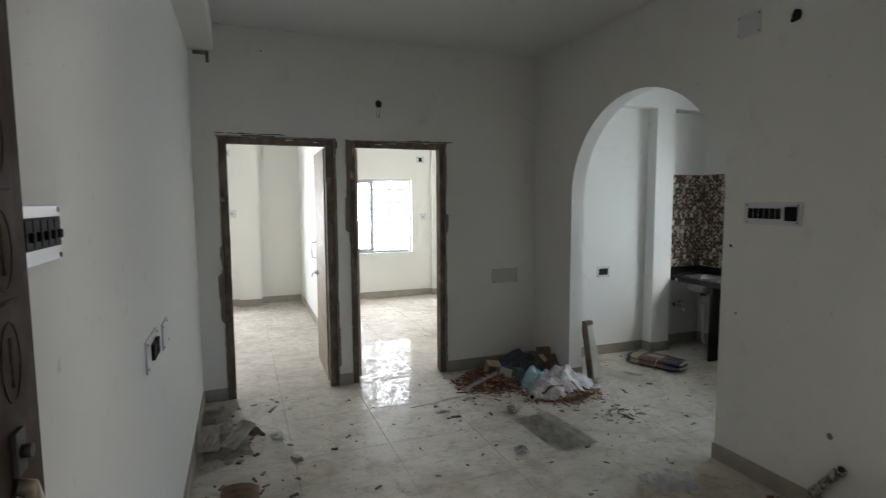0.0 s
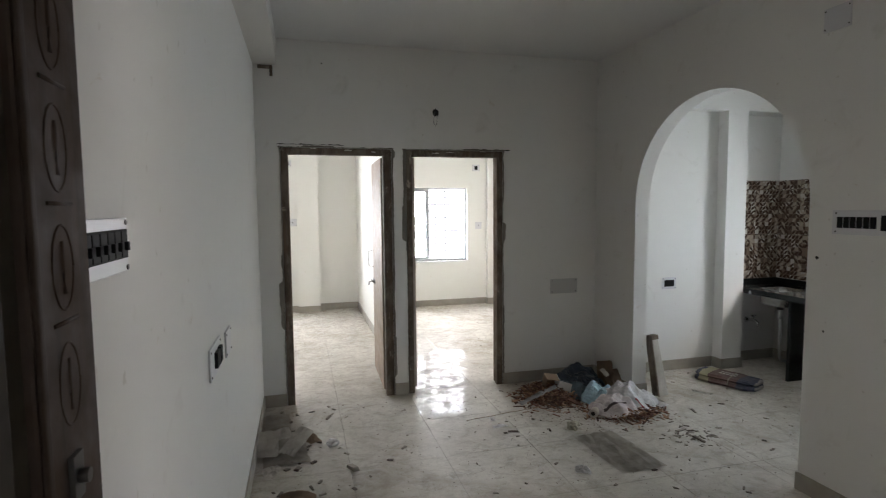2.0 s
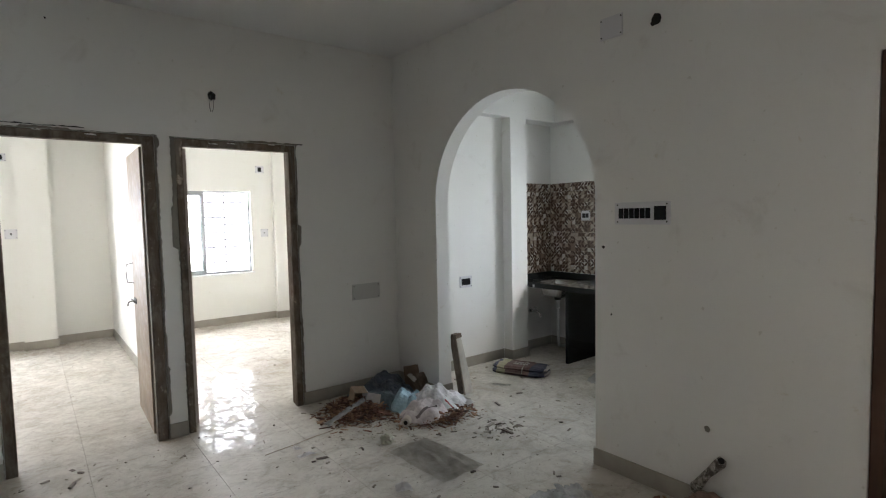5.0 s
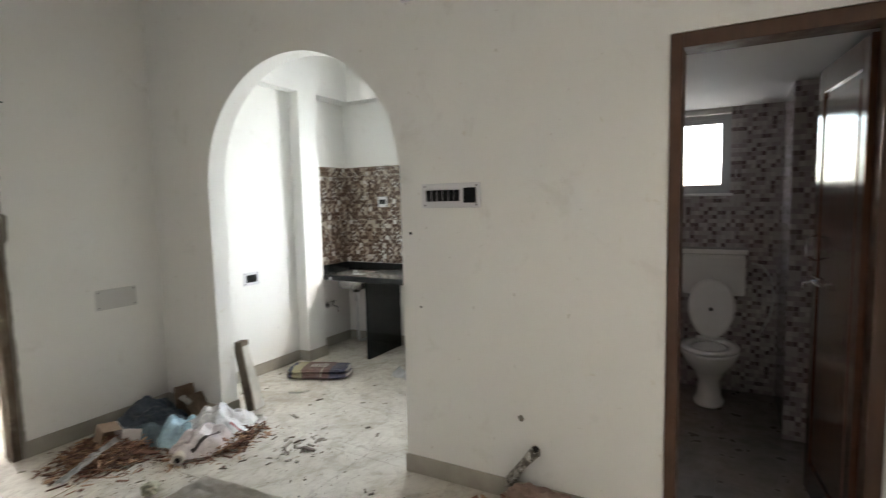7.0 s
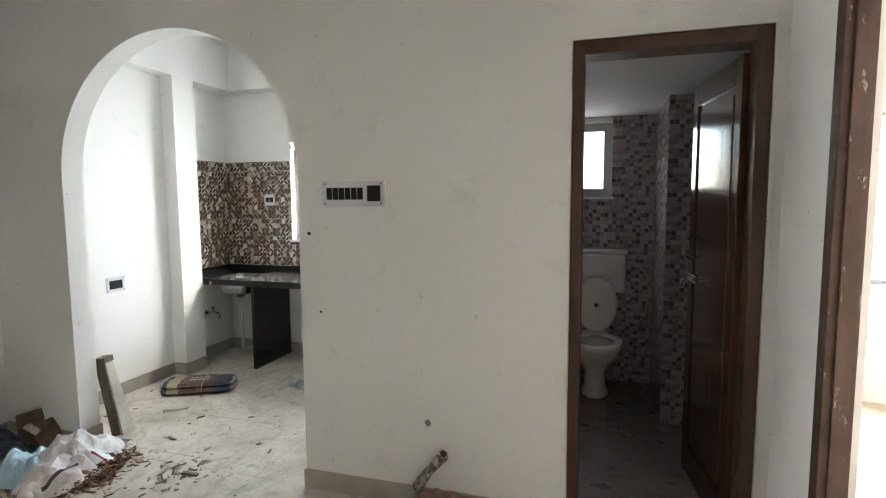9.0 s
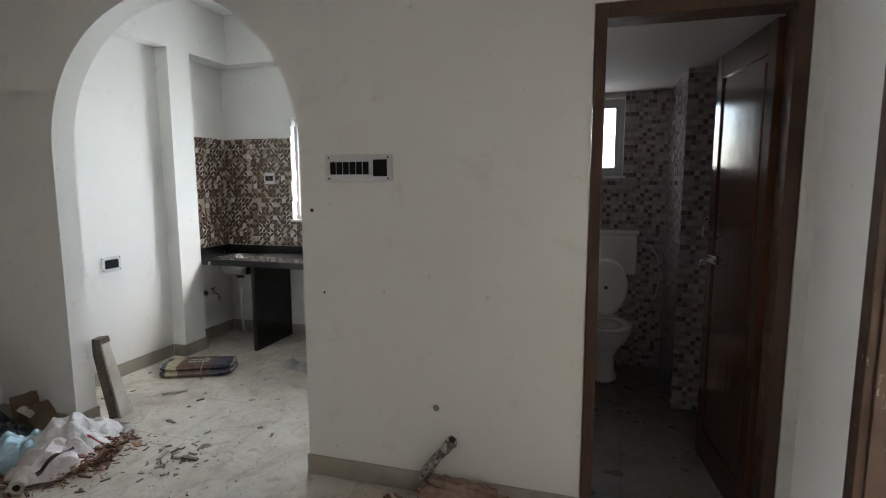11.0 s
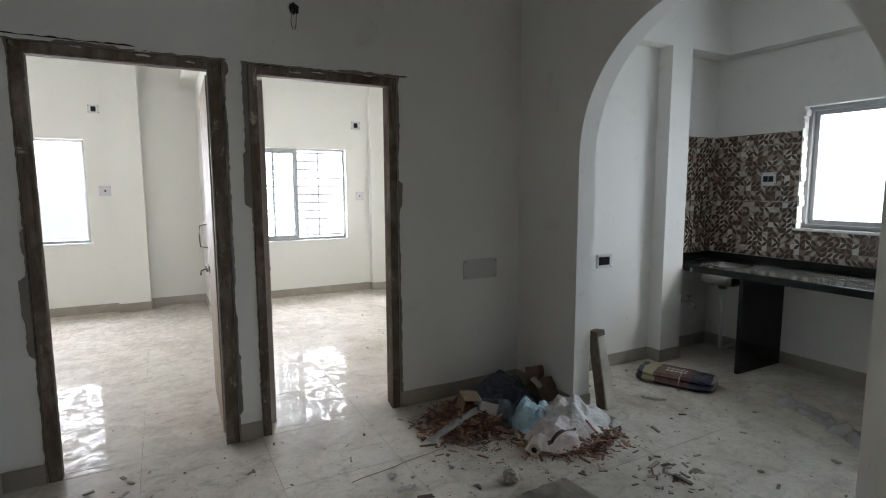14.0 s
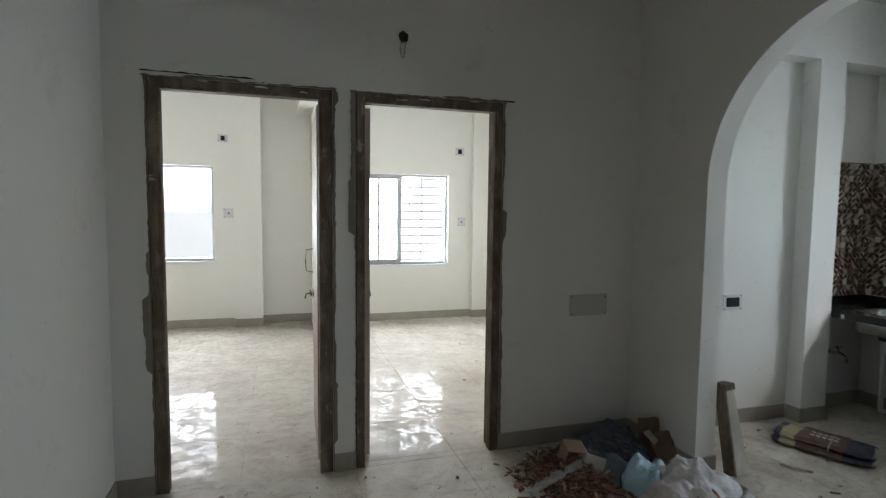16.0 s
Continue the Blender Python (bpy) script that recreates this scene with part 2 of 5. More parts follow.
def leaf_tile_mat():
    """Printed tile: squares of brown, grey and cream with pointed leaves across them."""
    m = mat("leaf_print_tile", (0.4, 0.33, 0.26), 0.16)
    n = Nodes(m)
    p = n.xyz()
    s = 0.040
    shift = n.math("FLOOR", n.math("MULTIPLY", n.random(), 40.0))
    u0, v0 = n.math("ADD", n.math("DIVIDE", p[0], s), shift), n.math("DIVIDE", p[2], s)
    iu, iv = n.math("FLOOR", u0), n.math("FLOOR", v0)
    u, v = n.math("SUBTRACT", u0, iu), n.math("SUBTRACT", v0, iv)
    comb = n.t.nodes.new("ShaderNodeCombineXYZ")
    n.link(iu, comb.inputs[0]), n.link(n.math("ADD", iv, 17.0), comb.inputs[1])
    wn = n.t.nodes.new("ShaderNodeTexWhiteNoise")
    n.link(comb.outputs[0], wn.inputs["Vector"])
    r1 = wn.outputs["Value"]
    sep = n.t.nodes.new("ShaderNodeSeparateColor")
    n.link(wn.outputs["Color"], sep.inputs[0])
    r2, r3 = sep.outputs[1], sep.outputs[2]
    parity = n.math("FLOORED_MODULO", n.math("ADD", iu, iv), 2.0)
    turned = n.math("GREATER_THAN", r3, 0.5)
    flip = n.math("ABSOLUTE", n.math("SUBTRACT", parity, turned))
    uf = n.math("ABSOLUTE", n.math("SUBTRACT", flip, u))

    def dist(a, b):
        da, db = n.math("SUBTRACT", uf, a), n.math("SUBTRACT", v, b)
        return n.math("SQRT", n.math("ADD", n.math("MULTIPLY", da, da), n.math("MULTIPLY", db, db)))

    leaf = n.math("MULTIPLY", n.math("LESS_THAN", dist(1, 0), 1.0), n.math("LESS_THAN", dist(0, 1), 1.0))
    ramp = n.t.nodes.new("ShaderNodeValToRGB")
    ramp.color_ramp.interpolation = "CONSTANT"
    tones = [(0.0, (0.13, 0.09, 0.068)), (0.18, (0.36, 0.30, 0.245)), (0.40, (0.22, 0.155, 0.115)), (0.62, (0.60, 0.55, 0.49)), (0.78, (0.27, 0.215, 0.17))]
    e = ramp.color_ramp.elements
    e[0].position, e[0].color = tones[0][0], (*tones[0][1], 1)
    e[1].position, e[1].color = tones[1][0], (*tones[1][1], 1)
    for pos, c in tones[2:]:
        q = e.new(pos)
        q.color = (*c, 1)
    n.link(r1, ramp.inputs["Fac"])
    leaf_c = n.mix(n.math("GREATER_THAN", r2, 0.80), (0.07, 0.040, 0.028), (0.44, 0.37, 0.30))
    has = n.math("MULTIPLY", leaf, n.math("GREATER_THAN", r2, 0.12))
    c = n.mix(has, ramp.outputs["Color"], leaf_c)
    n.color(n.mix(n.math("MULTIPLY", n.ramp(n.noise(40, 4), 0.4, 0.7), 0.15), c, (0.2, 0.17, 0.14)))
    return m


def mosaic_mat():
    """Printed tile: a mosaic of small grey and mauve squares with pale joints."""
    m = mat("mosaic_print_tile", (0.4, 0.36, 0.36), 0.12)
    n = Nodes(m)
    p = n.xyz()
    s = 0.030
    u0, v0 = n.math("DIVIDE", p[0], s), n.math("DIVIDE", p[2], s)
    iu, iv = n.math("FLOOR", u0), n.math("FLOOR", v0)
    u, v = n.math("SUBTRACT", u0, iu), n.math("SUBTRACT", v0, iv)
    comb = n.t.nodes.new("ShaderNodeCombineXYZ")
    n.link(iu, comb.inputs[0]), n.link(iv, comb.inputs[1])
    wn = n.t.nodes.new("ShaderNodeTexWhiteNoise")
    n.link(comb.outputs[0], wn.inputs["Vector"])
    ramp = n.t.nodes.new("ShaderNodeValToRGB")
    ramp.color_ramp.interpolation = "CONSTANT"
    tones = [(0.0, (0.15, 0.11, 0.112)), (0.12, (0.45, 0.405, 0.40)), (0.48, (0.35, 0.30, 0.30)), (0.74, (0.53, 0.485, 0.475)), (0.88, (0.21, 0.16, 0.162))]
    e = ramp.color_ramp.elements
    e[0].position, e[0].color = tones[0][0], (*tones[0][1], 1)
    e[1].position, e[1].color = tones[1][0], (*tones[1][1], 1)
    for pos, c in tones[2:]:
        q = e.new(pos)
        q.color = (*c, 1)
    n.link(wn.outputs["Value"], ramp.inputs["Fac"])
    edge = n.math("MAXIMUM", n.math("ABSOLUTE", n.math("SUBTRACT", u, 0.5)), n.math("ABSOLUTE", n.math("SUBTRACT", v, 0.5)))
    joint = n.math("GREATER_THAN", edge, 0.455)
    n.color(n.mix(joint, ramp.outputs["Color"], (0.42, 0.38, 0.37)))
    return m


LEAF_TILE, MOSAIC = leaf_tile_mat(), mosaic_mat()


def plastic_mat(name, color, trans=0.5, rough=0.3, crease=0.9):
    m = mat(name, color, rough)
    b = m.node_tree.nodes["Principled BSDF"]
    b.inputs["Transmission Weight"].default_value = trans
    b.inputs["IOR"].default_value = 1.48
    n = Nodes(m)
    n.color(n.mix(n.ramp(n.noise(14, 5), 0.35, 0.7), color, tuple(0.72 * c for c in color)))
    vor = n.t.nodes.new("ShaderNodeTexVoronoi")
    vor.feature = "DISTANCE_TO_EDGE"
    vor.inputs["Scale"].default_value = 26
    n.link(n.scaled(1, 1, 1), vor.inputs["Vector"])
    n.bump(n.math("ADD", vor.outputs["Distance"], n.noise(30, 4)), crease, 0.02)
    return m


BAG_BLUE = plastic_mat("thin_blue_plastic", (0.50, 0.72, 0.82), 0.12, 0.14, 0.5)
BAG_WHITE = plastic_mat("thin_white_plastic", (0.88, 0.86, 0.85), 0.12, 0.16, 0.3)
BAG_PINK = plastic_mat("printed_thin_plastic", (0.78, 0.70, 0.69), 0.12, 0.16, 0.3)
BAG_TEAL = plastic_mat("thin_grey_teal_plastic", (0.20, 0.27, 0.31), 0.3, 0.2, 0.5)
BAG_DARK = plastic_mat("dark_blue_grey_plastic", (0.050, 0.068, 0.09), 0.0, 0.45)
FILM = plastic_mat("clear_plastic_film", (0.80, 0.79, 0.77), 0.0, 0.25, 0.25)
FILM.node_tree.nodes["Principled BSDF"].inputs["Alpha"].default_value = 0.5


def card_mat(name, a, b):
    m = mat(name, a, 0.85)
    n = Nodes(m)
    n.color(n.mix(n.ramp(n.noise(9, 6, 0.65), 0.35, 0.7), a, b))
    n.bump(n.noise(35, 4), 0.3, 0.002)
    return m


CARD = card_mat("brown_cardboard", (0.30, 0.21, 0.14), (0.20, 0.14, 0.095))
CARD_GREY = card_mat("dusty_grey_card", (0.64, 0.60, 0.53), (0.46, 0.42, 0.36))
CARD_WHITE = card_mat("white_box_card", (0.72, 0.70, 0.68), (0.5, 0.47, 0.44))
DIRTY_SHEET = card_mat("dirty_brown_sheet", (0.47, 0.425, 0.36), (0.30, 0.265, 0.215))


def chip_mat():
    m = mat("broken_brick_and_wood_chips", (0.3, 0.16, 0.09), 0.9)
    n = Nodes(m)
    ramp = n.t.nodes.new("ShaderNodeValToRGB")
    e = ramp.color_ramp.elements
    e[0].position, e[0].color = 0.0, (0.055, 0.022, 0.016, 1)
    e[1].position, e[1].color = 1.0, (0.44, 0.27, 0.16, 1)
    q = e.new(0.5)
    q.color = (0.17, 0.062, 0.036, 1)
    n.link(n.island(), ramp.inputs["Fac"])
    n.color(n.mix(n.math("MULTIPLY", n.noise(30, 4), 0.25), ramp.outputs["Color"], (0.27, 0.22, 0.16)))
    return m


def grit_mat():
    m = mat("floor_grit", (0.2, 0.16, 0.13), 0.9)
    n = Nodes(m)
    n.color(n.ramp(n.island(), 0.0, 1.0, (0.07, 0.045, 0.032), (0.34, 0.30, 0.25)))
    return m


CHIPS, GRIT = chip_mat(), grit_mat()


def pipe_mat():
    m = mat("cement_smeared_pipe", (0.3, 0.27, 0.23), 0.85)
    n = Nodes(m)
    c = n.mix(n.ramp(n.noise(26, 6, 0.7), 0.44, 0.56), (0.10, 0.085, 0.07), (0.46, 0.42, 0.37))
    n.color(n.mix(n.ramp(n.noise(50, 3), 0.62, 0.66), c, (0.7, 0.68, 0.63)))
    n.bump(n.noise(45, 6, 0.7), 0.9, 0.008)
    return m


PIPE_CEMENT = pipe_mat()


PLANK_SPLASHED = wood_mat("whitewashed_splashed_board", (0.56, 0.53, 0.47), (0.42, 0.39, 0.34), 0.8, flakes=0.75, flake=(0.14, 0.11, 0.085))


# ---- mesh helpers ----
def part(name, bm, material, parent=None, label=""):
    me = bpy.data.meshes.new(name)
    bm.to_mesh(me)
    bm.free()
    me.materials.append(material)
    ob = new(name, me)
    if parent is not None:
        ob.parent = parent
        ob.matrix_parent_inverse = base_of(parent).inverted()
    if label:
        ob["label"] = label
    return ob


def base_of(ob):
    m = ob.matrix_basis.copy()
    while ob.parent is not None:
        m = ob.parent.matrix_basis @ ob.matrix_parent_inverse @ m if ob.parent.parent is None else m
        ob = ob.parent
    return m


def thing(name, at, label, category, group="", kind=""):
    ob = new(name)
    ob.location = at
    ob.empty_display_size = 0.1
    return tagged(ob, label, category, group, kind)


def box(bm, x0, x1, y0, y1, z0, z1, bevel=0.0, m=None):
    r = bmesh.ops.create_cube(bm, size=1.0)
    vs = r["verts"]
    for v in vs:
        v.co = Vector(((x0 + x1) / 2 + v.co.x * (x1 - x0), (y0 + y1) / 2 + v.co.y * (y1 - y0), (z0 + z1) / 2 + v.co.z * (z1 - z0)))
    if bevel:
        es = list({e for v in vs for e in v.link_edges})
        q = bmesh.ops.bevel(bm, geom=es, offset=bevel, segments=2, affect="EDGES", profile=0.6)
        vs = list({v for v in q["verts"]} | {v for v in vs if v.is_valid})
    if m is not None:
        bmesh.ops.transform(bm, matrix=m, verts=[v for v in vs if v.is_valid])
    return vs


def abox(x0, x1, y0, y1, z0, z1, bevel=0.0):
    bm = bmesh.new()
    box(bm, x0, x1, y0, y1, z0, z1, bevel)
    return bm


def tube(bm, pts, r, n=10):
    """A round tube along points."""
    rings = []
    pts = [Vector(p) for p in pts]
    for i, p in enumerate(pts):
        d = (pts[min(i + 1, len(pts) - 1)] - pts[max(i - 1, 0)]).normalized()
        q = d.to_track_quat("Z", "Y")
        rings.append([bm.verts.new(p + q @ Vector((r * math.cos(k * math.tau / n), r * math.sin(k * math.tau / n), 0))) for k in range(n)])
    for a, b in zip(rings, rings[1:]):
        for k in range(n):
            f = bm.faces.new((a[k], a[(k + 1) % n], b[(k + 1) % n], b[k]))
            f.smooth = True
    bm.faces.new(rings[0][::-1])
    bm.faces.new(rings[-1])


def atube(pts, r, n=10):
    bm = bmesh.new()
    tube(bm, pts, r, n)
    return bm


def cell_wall(axis, p0, p1, u0, u1, z0, z1, holes=()):
    """A wall between the planes p0 and p1 across an axis, with square holes (u0, u1, z0, z1) through it."""
    us = sorted({u0, u1, *(h[0] for h in holes), *(h[1] for h in holes)})
    zs = sorted({z0, z1, *(h[2] for h in holes), *(h[3] for h in holes)})
    us = [u for u in us if u0 <= u <= u1]
    zs = [z for z in zs if z0 <= z <= z1]

    def solid(i, j):
        if not (0 <= i < len(us) - 1 and 0 <= j < len(zs) - 1):
            return False
        u, z = (us[i] + us[i + 1]) / 2, (zs[j] + zs[j + 1]) / 2
        return not any(h[0] < u < h[1] and h[2] < z < h[3] for h in holes)

    bm = bmesh.new()
    made = {}

    def vert(p, u, z):
        key = (round(p, 5), round(u, 5), round(z, 5))
        if key not in made:
            made[key] = bm.verts.new((p, u, z) if axis == "x" else (u, p, z))
        return made[key]

    def quad(*k):
        bm.faces.new([vert(*c) for c in k])

    for i in range(len(us) - 1):
        for j in range(len(zs) - 1):
            if not solid(i, j):
                continue
            a, b, c, d = us[i], us[i + 1], zs[j], zs[j + 1]
            quad((p0, a, c), (p0, b, c), (p0, b, d), (p0, a, d))
            quad((p1, a, c), (p1, b, c), (p1, b, d), (p1, a, d))
            if not solid(i - 1, j):
                quad((p0, a, c), (p0, a, d), (p1, a, d), (p1, a, c))
            if not solid(i + 1, j):
                quad((p0, b, c), (p0, b, d), (p1, b, d), (p1, b, c))
            if not solid(i, j - 1):
                quad((p0, a, c), (p0, b, c), (p1, b, c), (p1, a, c))
            if not solid(i, j + 1):
                quad((p0, a, d), (p0, b, d), (p1, b, d), (p1, a, d))
    bmesh.ops.recalc_face_normals(bm, faces=bm.faces)
    return bm


def wall(name, bm, material, label, category="wall"):
    return tagged(part(name, bm, material), label, category, kind="structure")


# ---- the shell ----
H = 2.90
XL, XA, XB, XE = 0.685, 3.65, 3.78, 5.75
YS, YD, YD2 = 1.11, 5.30, 5.42

wall("wall_left", cell_wall("x", XL - 0.15, XL, -1.5, YD, 0, H), PAINT, "white painted plaster wall with scuffs and stains")
wall("wall_doors", cell_wall("y", YD, YD2, -1.45, XB, 0, H, [(0.865, 1.745, -1, 2.075), (1.868, 2.725, -1, 2.075)]), PAINT, "white plaster wall with two raw door openings")
wall("wall_entry", cell_wall("y", 0.60, 0.725, XL, 2.05, 0, H, [(0.735, 1.76, -1, 2.13)]), PAINT, "white plaster wall around the entrance door")
wall("wall_south", cell_wall("y", YS - 0.125, YS, 2.17, XE, 0, H, [(2.36, 3.243, -1, 2.13)]), PAINT, "white plaster wall beside the entrance door")
wall("wall_east", cell_wall("x", XE, XE + 0.15, -2.75, YD2, 0, H, [(3.33, 4.57, 1.095, 2.01), (1.69, 2.10, 1.48, 2.06), (-1.05, 0.35, 0.85, 2.05)]), PAINT, "white outer wall with kitchen and bathroom windows")


def arch_wall():
    """The partition with a bathroom door hole and a wide elliptic archway."""
    yc, a, spring, rise = 3.943, 0.763, 1.60, 0.75
    prof = [(YS, 0.0), (1.161, 0.0), (1.161, 2.105), (1.886, 2.105), (1.886, 0.0), (yc - a, 0.0)]
    n = 48
    prof += [(yc - a * math.cos(math.pi * k / n), spring + rise * math.sin(math.pi * k / n)) for k in range(n + 1)]
    prof += [(yc + a, 0.0), (YD, 0.0)]
    bm = bmesh.new()
    fronts = []
    for x in (XA, XB):
        low = [bm.verts.new((x, y, z)) for y, z in prof]
        top = [bm.verts.new((x, y, H)) for y, z in prof]
        for i in range(len(prof) - 1):
            if abs(prof[i][0] - prof[i + 1][0]) > 1e-6:
                bm.faces.new((low[i], low[i + 1], top[i + 1], top[i]))
        fronts.append((low, top))
    (l0, t0), (l1, t1) = fronts
    for i in range(len(prof) - 1):
        f = bm.faces.new((l0[i], l0[i + 1], l1[i + 1], l1[i]))
        f.smooth = 6 <= i < 6 + n
    bm.faces.new((l0[0], l1[0], t1[0], t0[0]))
    bm.faces.new((l0[-1], l1[-1], t1[-1], t0[-1]))
    bmesh.ops.remove_doubles(bm, verts=bm.verts, dist=1e-5)
    bmesh.ops.recalc_face_normals(bm, faces=bm.faces)
    for e in bm.edges:
        if len(e.link_faces) == 2 and e.link_faces[0].smooth != e.link_faces[1].smooth:
            e.smooth = False
    return bm


wall("wall_arch", arch_wall(), PAINT, "white plaster partition with a rounded archway to the kitchen")
wall("wall_kitchen_north", cell_wall("y", 5.22, YD2, XB, 4.92, 0, H), PAINT, "white plaster kitchen side wall")
wall("kitchen_column", abox(4.92, 5.15, 5.10, YD2, 0, H), PAINT, "white plastered structural column in the kitchen", "column")
wall("wall_kitchen_recess", cell_wall("y", 5.285, YD2, 5.15, XE, 0, H), PAINT, "white plaster recess wall behind the sink")
wall("kitchen_beam_north", abox(XB, 4.92, 5.10, 5.22, 2.48, H), PAINT, "white plastered ceiling beam", "beam")
wall("kitchen_beam_recess", abox(5.15, 5.60, 5.10, 5.285, 2.48, H), PAINT, "white plastered ceiling beam over the recess", "beam")
wall("kitchen_beam_east", abox(5.60, XE, 2.67, 5.285, 2.48, H), PAINT, "white plastered ceiling beam over the window", "beam")
wall("wall_kitchen_bath", cell_wall("y", 2.55, 2.67, XB, XE, 0, H), PAINT, "plain partition between kitchen and bathroom")
wall("beam_left", abox(XL, 0.86, 0.725, YD, 2.70, H), PAINT, "white plastered ceiling beam above the wall", "beam")

wall("wall_room_partition", cell_wall("x", 1.87, 1.925, YD2, 9.6, 0, H), PAINT_ROOM, "cream painted partition between two bedrooms")
wall("wall_room_1_north", cell_wall("y", 9.33, 9.48, -1.3, 1.27, 0, H, [(-0.55, 0.72, 0.81, 1.95)]), PAINT_ROOM, "cream bedroom wall with a window")
wall("wall_room_1_recess", cell_wall("y", 9.42, 9.57, 1.27, 1.87, 0, H), PAINT_ROOM, "cream bedroom wall recess")
wall("room_1_column", abox(0.95, 1.27, 9.235, 9.33, 0, H), PAINT_ROOM, "cream plastered column", "column")
wall("room_1_beam", abox(1.70, 1.87, YD2, 9.42, 2.62, H), PAINT_ROOM, "cream plastered ceiling beam", "beam")
wall("wall_room_1_west", cell_wall("x", -1.45, -1.3, YD2, 9.48, 0, H), PAINT_ROOM, "plain cream bedroom wall")
wall("wall_room_2_north", cell_wall("y", 9.19, 9.34, 1.925, 4.45, 0, H, [(2.36, 3.645, 0.735, 1.915)]), PAINT_ROOM, "cream bedroom wall with a sliding window")
wall("room_2_column", abox(3.97, 4.30, 9.10, 9.19, 0, H), PAINT_ROOM, "cream plastered column in the bedroom", "column")
wall("wall_room_2_east", cell_wall("x", 4.30, 4.45, YD2, 9.19, 0, H), PAINT_ROOM, "plain cream bedroom wall")

wall("wall_south_room_west", cell_wall("x", 2.05, 2.17, -2.6, YS, 0, H), PAINT_ROOM, "plain wall between landing and south room")
wall("wall_south_room_south", cell_wall("y", -2.75, -2.6, 2.05, XE, 0, H), PAINT_ROOM, "plain cream wall of the south room")
# Wall out of view; its opening is made up to admit light.
wall("wall_landing_south", cell_wall("y", -1.65, -1.5, XL - 0.15, 2.05, 0, H, [(1.0, 1.5, 1.5, 2.2)]), PAINT, "plain unseen landing wall with an opening added for light")

CEILING = bmesh.new()
box(CEILING, -1.45, XE + 0.15, -2.75, 9.6, H + 0.003, H + 0.15)
wall("ceiling", CEILING, CEIL, "off-white painted concrete ceiling", "ceiling")
wall("ceiling_bathroom", abox(XB, XE, YS, 2.55, 2.10, 2.18), CEIL, "low white ceiling slab over the bathroom", "ceiling")
slab = bmesh.new()
box(slab, -1.45, XE + 0.15, -2.75, 9.6, -0.20, -0.012)
floor = wall("floor", slab, GROUT, "floor of glossy cream tiles with dark joints", "floor")

# ground far below, and the neighbour's house seen through the windows
g = bmesh.new()
bmesh.ops.create_grid(g, x_segments=8, y_segments=8, size=600)
bmesh.ops.translate(g, verts=g.verts, vec=(0, 0, -3.4))
GROUND = card_mat("dusty_ground", (0.22, 0.19, 0.15), (0.14, 0.14, 0.09))
wall("ground", g, GROUND, "bare dusty ground around the house", "ground")


# ---- skirting ----
def skirting(name, *runs):
    """Skirting tiles along a wall: runs of (x0, x1, y0, y1)."""
    bm = bmesh.new()
    for x0, x1, y0, y1 in runs:
        box(bm, x0, x1, y0, y1, 0.0, 0.10, 0.003)
    return tagged(part(name, bm, SKIRT), "grey-beige tile skirting along the wall", "skirting", kind="structure")


S = 0.010
skirting("baseboard_left", (XL, XL + S, 0.725, YD))
skirting("baseboard_doors", (XL + S, 0.862, YD - S, YD), (1.748, 1.866, YD - S, YD), (2.728, XA - S, YD - S, YD))
skirting("baseboard_arch", (XA - S, XA, 4.706, YD), (XA - S, XB + S, 4.696, 4.706), (XA - S, XA, 1.889, 3.18), (XA - S, XB + S, 3.18, 3.19))
skirting("baseboard_south", (3.246, XA - S, YS, YS + S), (2.17, 2.357, YS, YS + S))
skirting("baseboard_kitchen", (XB + S, 4.92 - S, 5.21, 5.22), (4.91, 4.92, 5.09, 5.21), (4.91, 5.16, 5.09, 5.10), (5.15, 5.16, 5.10, 5.275), (5.16, XE - S, 5.275, 5.285), (XE - S, XE, 2.67, 5.275), (XB, XB + S, 4.706, 5.21))
skirting("baseboard_room_1", (-1.3, 0.94, 9.32, 9.33), (0.94, 0.95, 9.225, 9.33), (0.95, 1.28, 9.225, 9.235), (1.27, 1.28, 9.235, 9.41), (1.28, 1.86, 9.41, 9.42), (1.86, 1.87, YD2, 9.42))
skirting("baseboard_room_2", (1.925, 1.935, YD2, 9.18), (1.935, 3.96, 9.18, 9.19), (3.96, 3.97, 9.09, 9.19), (3.96, 4.29, 9.09, 9.10), (4.29, 4.30, YD2, 9.10))


# ---- doors ----
def jag_strip(path, inner, seed, plane, width=(0.012, 0.045), across="y"):
    """A ragged band of bare cement beside a door frame, on the wall plane y."""
    rnd = random.Random(seed)
    bm = bmesh.new()
    (ax, az), (bx, bz) = path
    n = max(8, int(math.hypot(bx - ax, bz - az) / 0.022))
    nx, nz = inner
    lo, hi, w = [], [], width[0]
    for k in range(n + 1):
        f = k / n
        if rnd.random() < 0.075:
            w = width[0] + (width[1] - width[0]) * rnd.random() ** 2
        ww = max(0.0015, w + rnd.gauss(0, 0.0022))
        x, z = ax + (bx - ax) * f, az + (bz - az) * f
        lo.append(bm.verts.new((x, plane, z)))
        hi.append(bm.verts.new((x + nx * ww, plane - 0.0015, z + nz * ww)))
    for k in range(n):
        bm.faces.new((lo[k], lo[k + 1], hi[k + 1], hi[k]))
    r = bmesh.ops.extrude_face_region(bm, geom=list(bm.faces))
    bmesh.ops.translate(bm, verts=[v for v in r["geom"] if isinstance(v, bmesh.types.BMVert)], vec=(0, -0.003, 0))
    if across == "x":
        for v in bm.verts:
            v.co = Vector((v.co.y, v.co.x, v.co.z))
    bmesh.ops.recalc_face_normals(bm, faces=bm.faces)
    return bm


